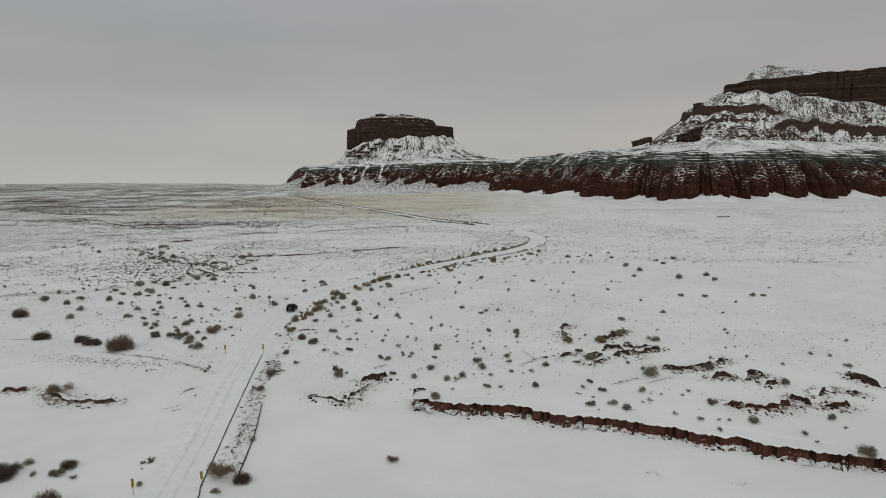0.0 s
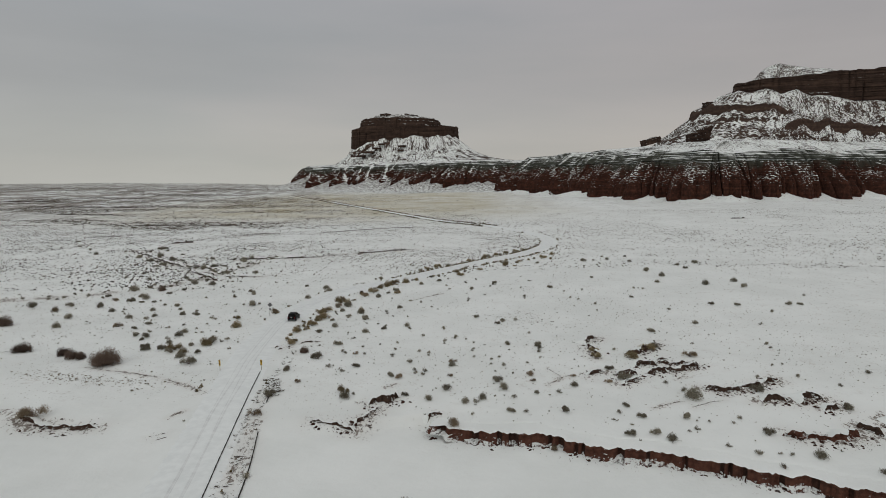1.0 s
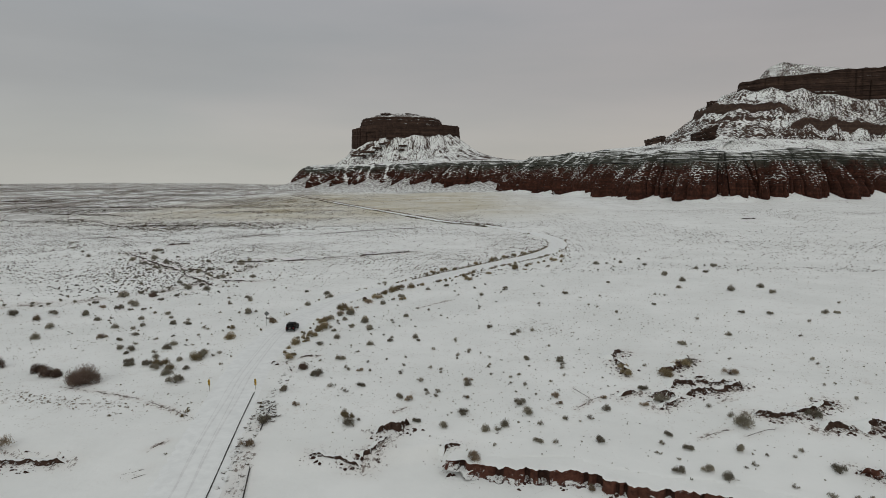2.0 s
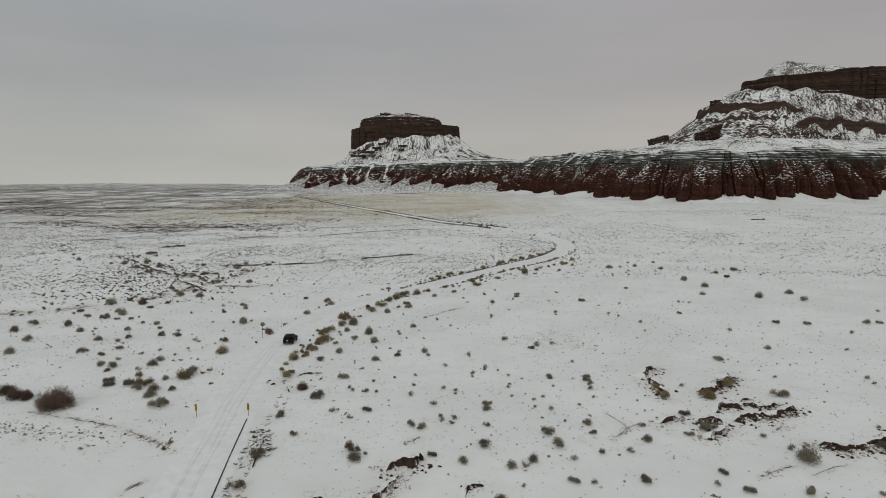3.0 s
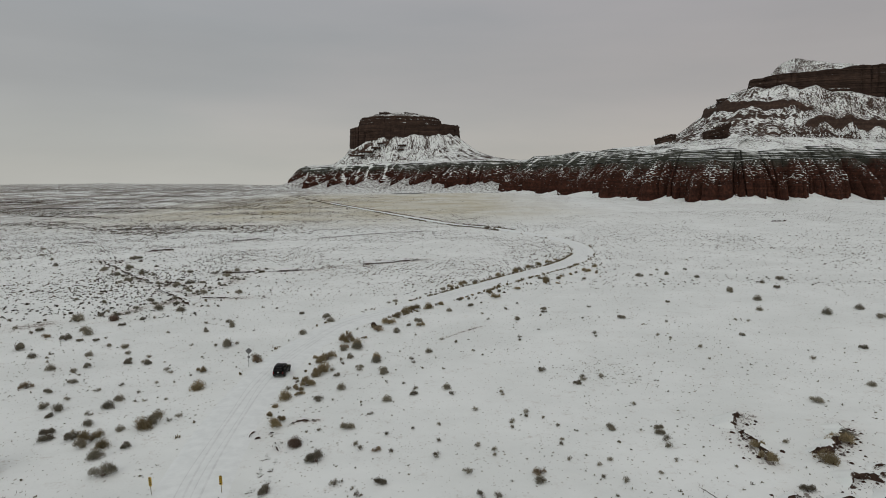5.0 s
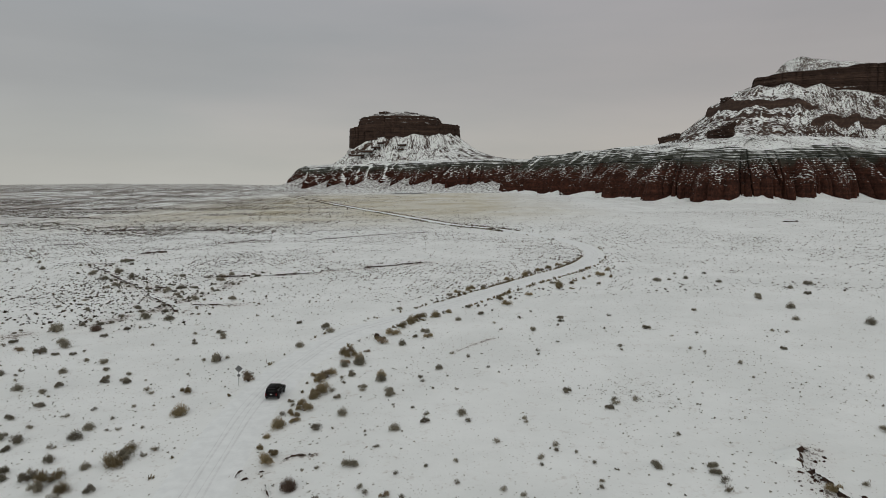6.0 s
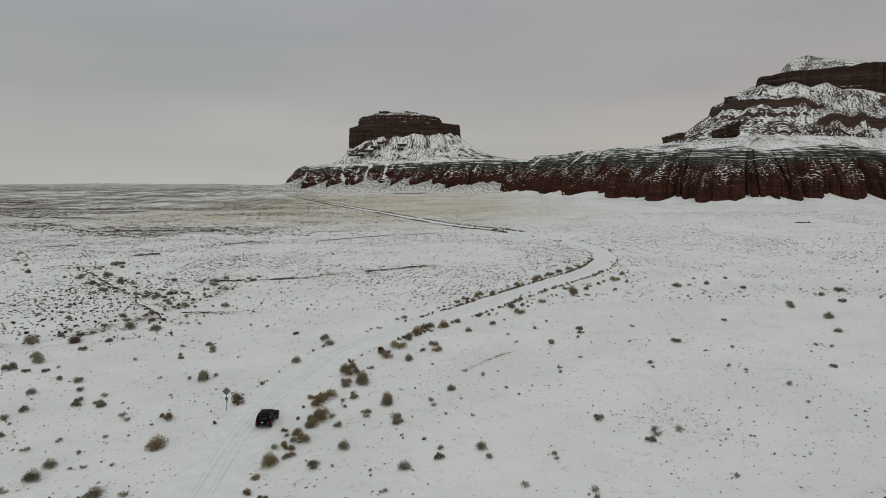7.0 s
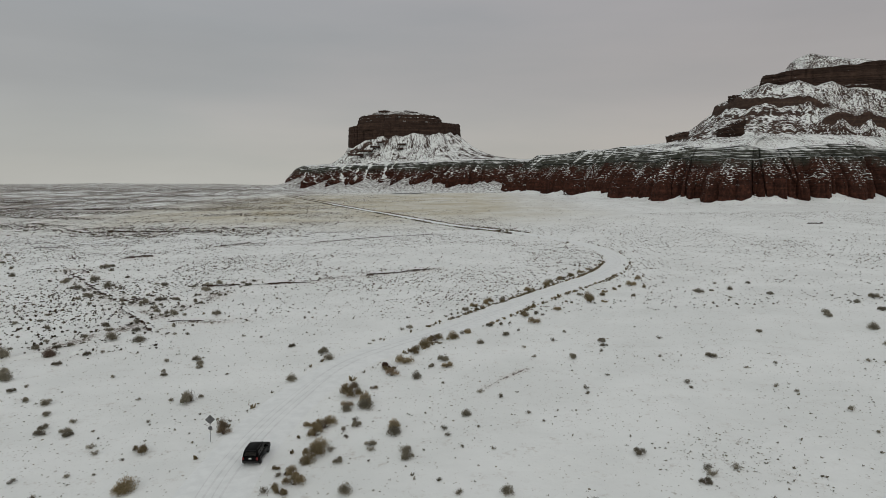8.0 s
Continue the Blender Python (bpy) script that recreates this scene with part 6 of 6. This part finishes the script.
SAGE_AT_J = [(-58.7, 187.4, 0.6), (-63.8, 189.4, 0.5), (-44.9, 193.4, 1.7), (-52.6, 201.3, 1.1), (-56.6, 202.6, 1.0), (-57.5, 230.7, 0.7), (-48.1, 230.0, 0.8), (-67.1, 234.8, 1.0), (-47.9, 218.6, 0.9), (-121.9, 284.3, 1.6), (-164.5, 290.0, 2.1), (-194.8, 328.0, 2.3), (-179.5, 310.8, 1.9), (-212.4, 355.5, 2.6), (-293.9, 487.0, 3.1), (-315.1, 536.1, 3.4), (-100.7, 210.5, 2.0), (-108.1, 218.6, 1.3), (-111.7, 215.5, 1.3), (-108.3, 213.6, 0.7), (-130.5, 247.6, 1.1), (-136.4, 248.0, 1.1), (-110.3, 225.1, 1.3), (-107.7, 228.9, 0.9), (-115.4, 237.1, 1.0), (-102.0, 202.8, 0.9), (-93.7, 195.6, 1.3), (-89.3, 202.7, 1.0), (-81.5, 194.7, 1.2), (-99.9, 230.1, 1.2), (-107.7, 237.4, 1.3), (-107.4, 254.3, 1.4), (-78.5, 191.1, 1.2)]
DRY_AT_B = [(-29.5, 162.0, 1.7), (-26.7, 169.1, 1.2)]
BARE_AT_B = [(-87.2, 189.3, 2.7), (-68.9, 115.6, 3.0), (-66.8, 115.0, 2.2)]
RABBIT_AT_E = [(24.5, 117.7, 1.6), (24.0, 114.6, 2.0), (30.1, 114.1, 2.3), (34.0, 118.5, 2.6)]
SAGE_AT_R = [(24.8, 108.4, 1.6), (26.0, 104.1, 2.1), (38.9, 130.6, 1.7)]
DRY_AT_D = [(23.1, 102.7, 1.3), (18.1, 105.2, 1.0), (11.3, 105.6, 1.3), (11.4, 103.1, 1.0), (40.2, 114.1, 2.3)]
for kinds, rows in ((BROWN, BARE_AT), (STRAW, DRY_AT), (OLIVE, RABBIT_AT_A), (OLIVE, RABBIT_AT_B), (SAGE, SAGE_AT_A), (SAGE, SAGE_AT_B), (SAGE, SAGE_AT_C), (SAGE, SAGE_AT_D), (SAGE, SAGE_AT_E), (SAGE, SAGE_AT_F), (SAGE, SAGE_AT_G), (SAGE, SAGE_AT_H), (SAGE, SAGE_AT_I), (SAGE, SAGE_AT_J), (OLIVE, RABBIT_AT_C), (STRAW, DRY_AT_B), (BROWN, BARE_AT_B), (OLIVE, RABBIT_AT_D), (SAGE, SAGE_AT_K), (SAGE, SAGE_AT_L), (SAGE, SAGE_AT_M), (STRAW, DRY_AT_C), (SAGE, SAGE_AT_P), (SAGE, SAGE_AT_Q), (OLIVE, RABBIT_AT_E), (SAGE, SAGE_AT_R), (STRAW, DRY_AT_D)):
    grow = 1.08 if kinds is BROWN else 1.28
    for x, y, wide in rows:
        wide = wide * (0.68 if kinds is OLIVE and y > 200 else 1.0)
        plant(SMALL_SAGE if kinds is SAGE and wide < 1.3 else kinds, x, y, wide * grow, rnd)

# brush in rows along both verges
for low, high, side, gap in ((228, 300, 1, 2.2), (215, 228, 1, 4.0), (192, 275, -1, 3.0), (445, 640, 1, 4.0)):
    for k in np.nonzero((road_p[:, 1] > low) & (road_p[:, 1] < high))[0]:
        if rnd.random() < 1.5 / gap:
            o = side * rnd.uniform(4.4, 5.6)
            x, y = road_p[k] + road_n[k] * o + (rnd.uniform(-0.6, 0.6), rnd.uniform(-0.6, 0.6))
            plant(OLIVE if rnd.random() < 0.8 else SMALL_SAGE, float(x), float(y), rnd.uniform(0.6, 1.5), rnd)


def open_ground(x, y):
    far, _ = to_road(np.array([x]), np.array([y]))
    return far[0] > 4.6 and y > wash_edge(x) + 0.4 and all((x - a) ** 2 + (y - b) ** 2 > (c + 0.5) ** 2 for a, b, c in taken)


# scattered single shrubs of the nearer plain
count = 0
while count < 22:
    y = 90 + 170 * rnd.random() ** 0.8
    x = rnd.uniform(-0.80, 0.80) * (y + 12) - 8
    clump = float(fbm(x / 22, y / 22, 0, 90, 3))
    if x < -42 and rnd.random() < 0.9 * step01(clump, 0.38, 0.62) + 0.15 and open_ground(x, y):
        plant(SMALL_SAGE, x, y, rnd.choice((0.6, 0.7, 0.8, 0.9, 1.1, 1.3)), rnd)
        count += 1

# the brushy gully that runs in from the west
for line, n in ((GULLY, 60), (SIDE, 44)):
    p, s, nn = curve_through(line, 0.5)
    for _ in range(n):
        k = rnd.randrange(len(p))
        x, y = p[k] + nn[k] * rnd.gauss(0, 3.6)
        plant(SMALL_SAGE if rnd.random() < 0.1 else SAGE, float(x), float(y), rnd.uniform(0.7, 1.9), rnd)

# ---- tufts and far brush, too many to count ----


def tuft_field(name, n, place, sizes, mat, label, blades, seed, squat=1.0):
    """Many small tufts in one mesh: each a fan of thin blades."""
    rg = np.random.default_rng(seed)
    xs, ys = place(rg, n)
    n = len(xs)
    zs = land(xs, ys)
    r = rg.uniform(*sizes, n) * (0.6 + 0.8 * rg.random(n) ** 2)
    a = rg.uniform(0, 2 * np.pi, (n, blades))
    lean = rg.uniform(0.1, 1.25, (n, blades))
    ln = r[:, None] * rg.uniform(0.6, 1.1, (n, blades))
    w = r[:, None] * rg.uniform(0.10, 0.24, (n, blades)) * (2.0 - squat)
    dx, dy, dz = np.cos(a) * np.sin(lean), np.sin(a) * np.sin(lean), np.cos(lean) * squat
    bx = xs[:, None] + rg.uniform(-0.25, 0.25, (n, blades)) * r[:, None]
    by = ys[:, None] + rg.uniform(-0.25, 0.25, (n, blades)) * r[:, None]
    bz = zs[:, None] - 0.02 + 0 * a
    sx, sy = -np.sin(a + 0.4), np.cos(a + 0.4)
    quad = [np.stack([bx - sx * w, by - sy * w, bz], -1), np.stack([bx + sx * w, by + sy * w, bz], -1),
            np.stack([bx + dx * ln + sx * w * 0.7, by + dy * ln + sy * w * 0.7, bz + dz * ln], -1), np.stack([bx + dx * ln - sx * w * 0.7, by + dy * ln - sy * w * 0.7, bz + dz * ln], -1)]
    V = np.stack(quad, 2).reshape(-1, 3)
    me = raw_mesh(name, V, np.arange(len(V)).reshape(-1, 4))
    me.materials.append(mat)
    return tagged(new(name, me), label, "grass", kind="stuff")


def scatter(low, high, west, east, clump):
    def place(rg, n):
        y = low + (high - low) * rg.random(n * 4)
        x = rg.uniform(-0.85, 0.85, n * 4) * (y + 15) - 10
        share = step01(np.interp(y, (90, 150, 230, 330, 700, 1300), (-38, -40, 0, 45, 40, -60)) - x, -0.02 * y - 3, 0.02 * y + 3 + 0.2 * np.maximum(0, y - 300))
        ok = rg.random(n * 4) < (east + (west - east) * share) * (0.15 + 1.3 * step01(fbm(x / clump, y / clump, 0, 77, 4), 0.36, 0.66))
        x, y = x[ok][:n], y[ok][:n]
        far, _ = to_road(x, y)
        ok = (far > 4.2) & (y > wash_edge(x) - 6 * rg.random(len(x)) ** 4)
        return x[ok], y[ok]
    return place


tuft_field("grass_tufts", 7000, scatter(80, 290, 0.95, 0.45, 16), (0.12, 0.28), M_SAGE, "small grey tufts of dry grass in snow", 7, 5, 0.8)
tuft_field("straw_tufts", 16000, scatter(80, 240, 0.7, 0.6, 7), (0.05, 0.13), M_STRAW, "small straw-coloured grass tufts in snow", 6, 6, 0.6)
tuft_field("far_brush", 27000, scatter(215, 560, 0.95, 0.45, 40), (0.27, 0.60), M_FARBRUSH, "sparse low brush on the far snowy plain", 6, 7, 0.6)
tuft_field("distant_brush", 34000, scatter(460, 1700, 0.95, 0.10, 90), (0.35, 0.85), M_FARBRUSH, "distant brush speckling the snowy plain", 4, 8, 0.45)


def western(rg, n):
    y = rg.uniform(190, 430, n * 3)
    x = rg.uniform(-0.9, -0.2, n * 3) * (y + 20) - 25
    ok = rg.random(n * 3) < 0.12 + step01(fbm(x / 26, y / 26, 0, 78, 4), 0.38, 0.62)
    x, y = x[ok][:n], y[ok][:n]
    far, _ = to_road(x, y)
    return x[far > 7], y[far > 7]


tuft_field("western_brush", 5200, western, (0.30, 0.62), M_FARBRUSH, "low grey brush crowding the western plain", 9, 9, 0.7)


def verge(rg, n):
    k = rg.integers(0, len(road_p), n * 6)
    y, w = road_p[k, 1], rg.random(n * 6)
    side = np.where(rg.random(n * 6) < 0.6, 1, -1)
    want = np.where(y > 440, 0.8, np.where(y > 305, 0.1, np.where((side > 0) & (y > 215), 1.0, np.where(y > 190, 0.55, 0.05)))) * (y < 1150)
    ok = w < want * (0.35 + 0.9 * step01(grain(road_s[k] / 7, side, 0, 95), 0.3, 0.7))
    k, side = k[ok][:n], side[ok][:n]
    o = side * rg.uniform(4.3, 5.6, len(k))
    return road_p[k, 0] + road_n[k, 0] * o, road_p[k, 1] + road_n[k, 1] * o


tuft_field("verge_brush", 2600, verge, (0.3, 0.75), M_OLIVE, "olive brush lining the verges of the road", 12, 10)


def far_verge(rg, n):
    k = rg.integers(0, len(road_p), n * 4)
    ok = (road_p[k, 1] > 430) & (road_p[k, 1] < 1150) & (rg.random(n * 4) < 0.15 + step01(grain(road_s[k] / 16, 0, 0, 97), 0.35, 0.6))
    k = k[ok][:n]
    o = np.where(rg.random(len(k)) < 0.65, 1, -1) * rg.uniform(4.4, 6.4, len(k))
    return road_p[k, 0] + road_n[k, 0] * o, road_p[k, 1] + road_n[k, 1] * o


tuft_field("far_verge_brush", 1500, far_verge, (0.5, 1.05), M_FARBRUSH, "dark brush lining the far snowy road", 10, 12)


def west_far(rg, n):
    y = rg.uniform(430, 1700, n * 5)
    x = rg.uniform(-0.95, 0.0, n * 5) * (y + 30)
    ok = rg.random(n * 5) < (0.06 + step01(fbm(x / 70 + 0.3 * y / 70, y / 38, 0, 79, 4), 0.44, 0.62)) * step01(-x / (y + 30), 0.06, 0.40)
    x, y = x[ok][:n], y[ok][:n]
    far, _ = to_road(x, y)
    return x[far > 8], y[far > 8]


tuft_field("western_far_brush", 38000, west_far, (0.75, 1.7), M_FARBRUSH, "dark brush in lines on the far western plain", 4, 13, 0.4)


def horizon_brush(rg, n):
    y = rg.uniform(1500, 4200, n)
    x = rg.uniform(-0.9, -0.2, n) * y
    ok = rg.random(n) < 0.25 + 0.75 * step01(fbm(x / 120, y / 300, 0, 83, 3), 0.40, 0.60)
    return x[ok], y[ok]


tuft_field("horizon_brush", 24000, horizon_brush, (1.2, 2.6), M_FARBRUSH, "dark brush along the far western horizon", 3, 14, 0.5)


def ford_stubble(rg, n):
    k = rg.random(n)
    return np.interp(k, (0, 0.45, 1), (-73, -61.8, -47)) + rg.normal(0, 1.0, n), np.interp(k, (0, 0.45, 1), (106.5, 104.8, 102.2)) + rg.normal(0, 1.3, n)


tuft_field("ford_stubble", 240, ford_stubble, (0.14, 0.32), M_STRAW, "grey stubble poking through snow beside the ford", 7, 15, 0.5)


def field_litter(rg, n):
    return 13.5 + rg.normal(0, 4.0, n), 145.5 + rg.normal(0, 3.8, n)


tuft_field("field_litter", 260, field_litter, (0.08, 0.22), M_SAGE, "loose tufts and stubs scattered in the snow", 6, 16, 0.6)
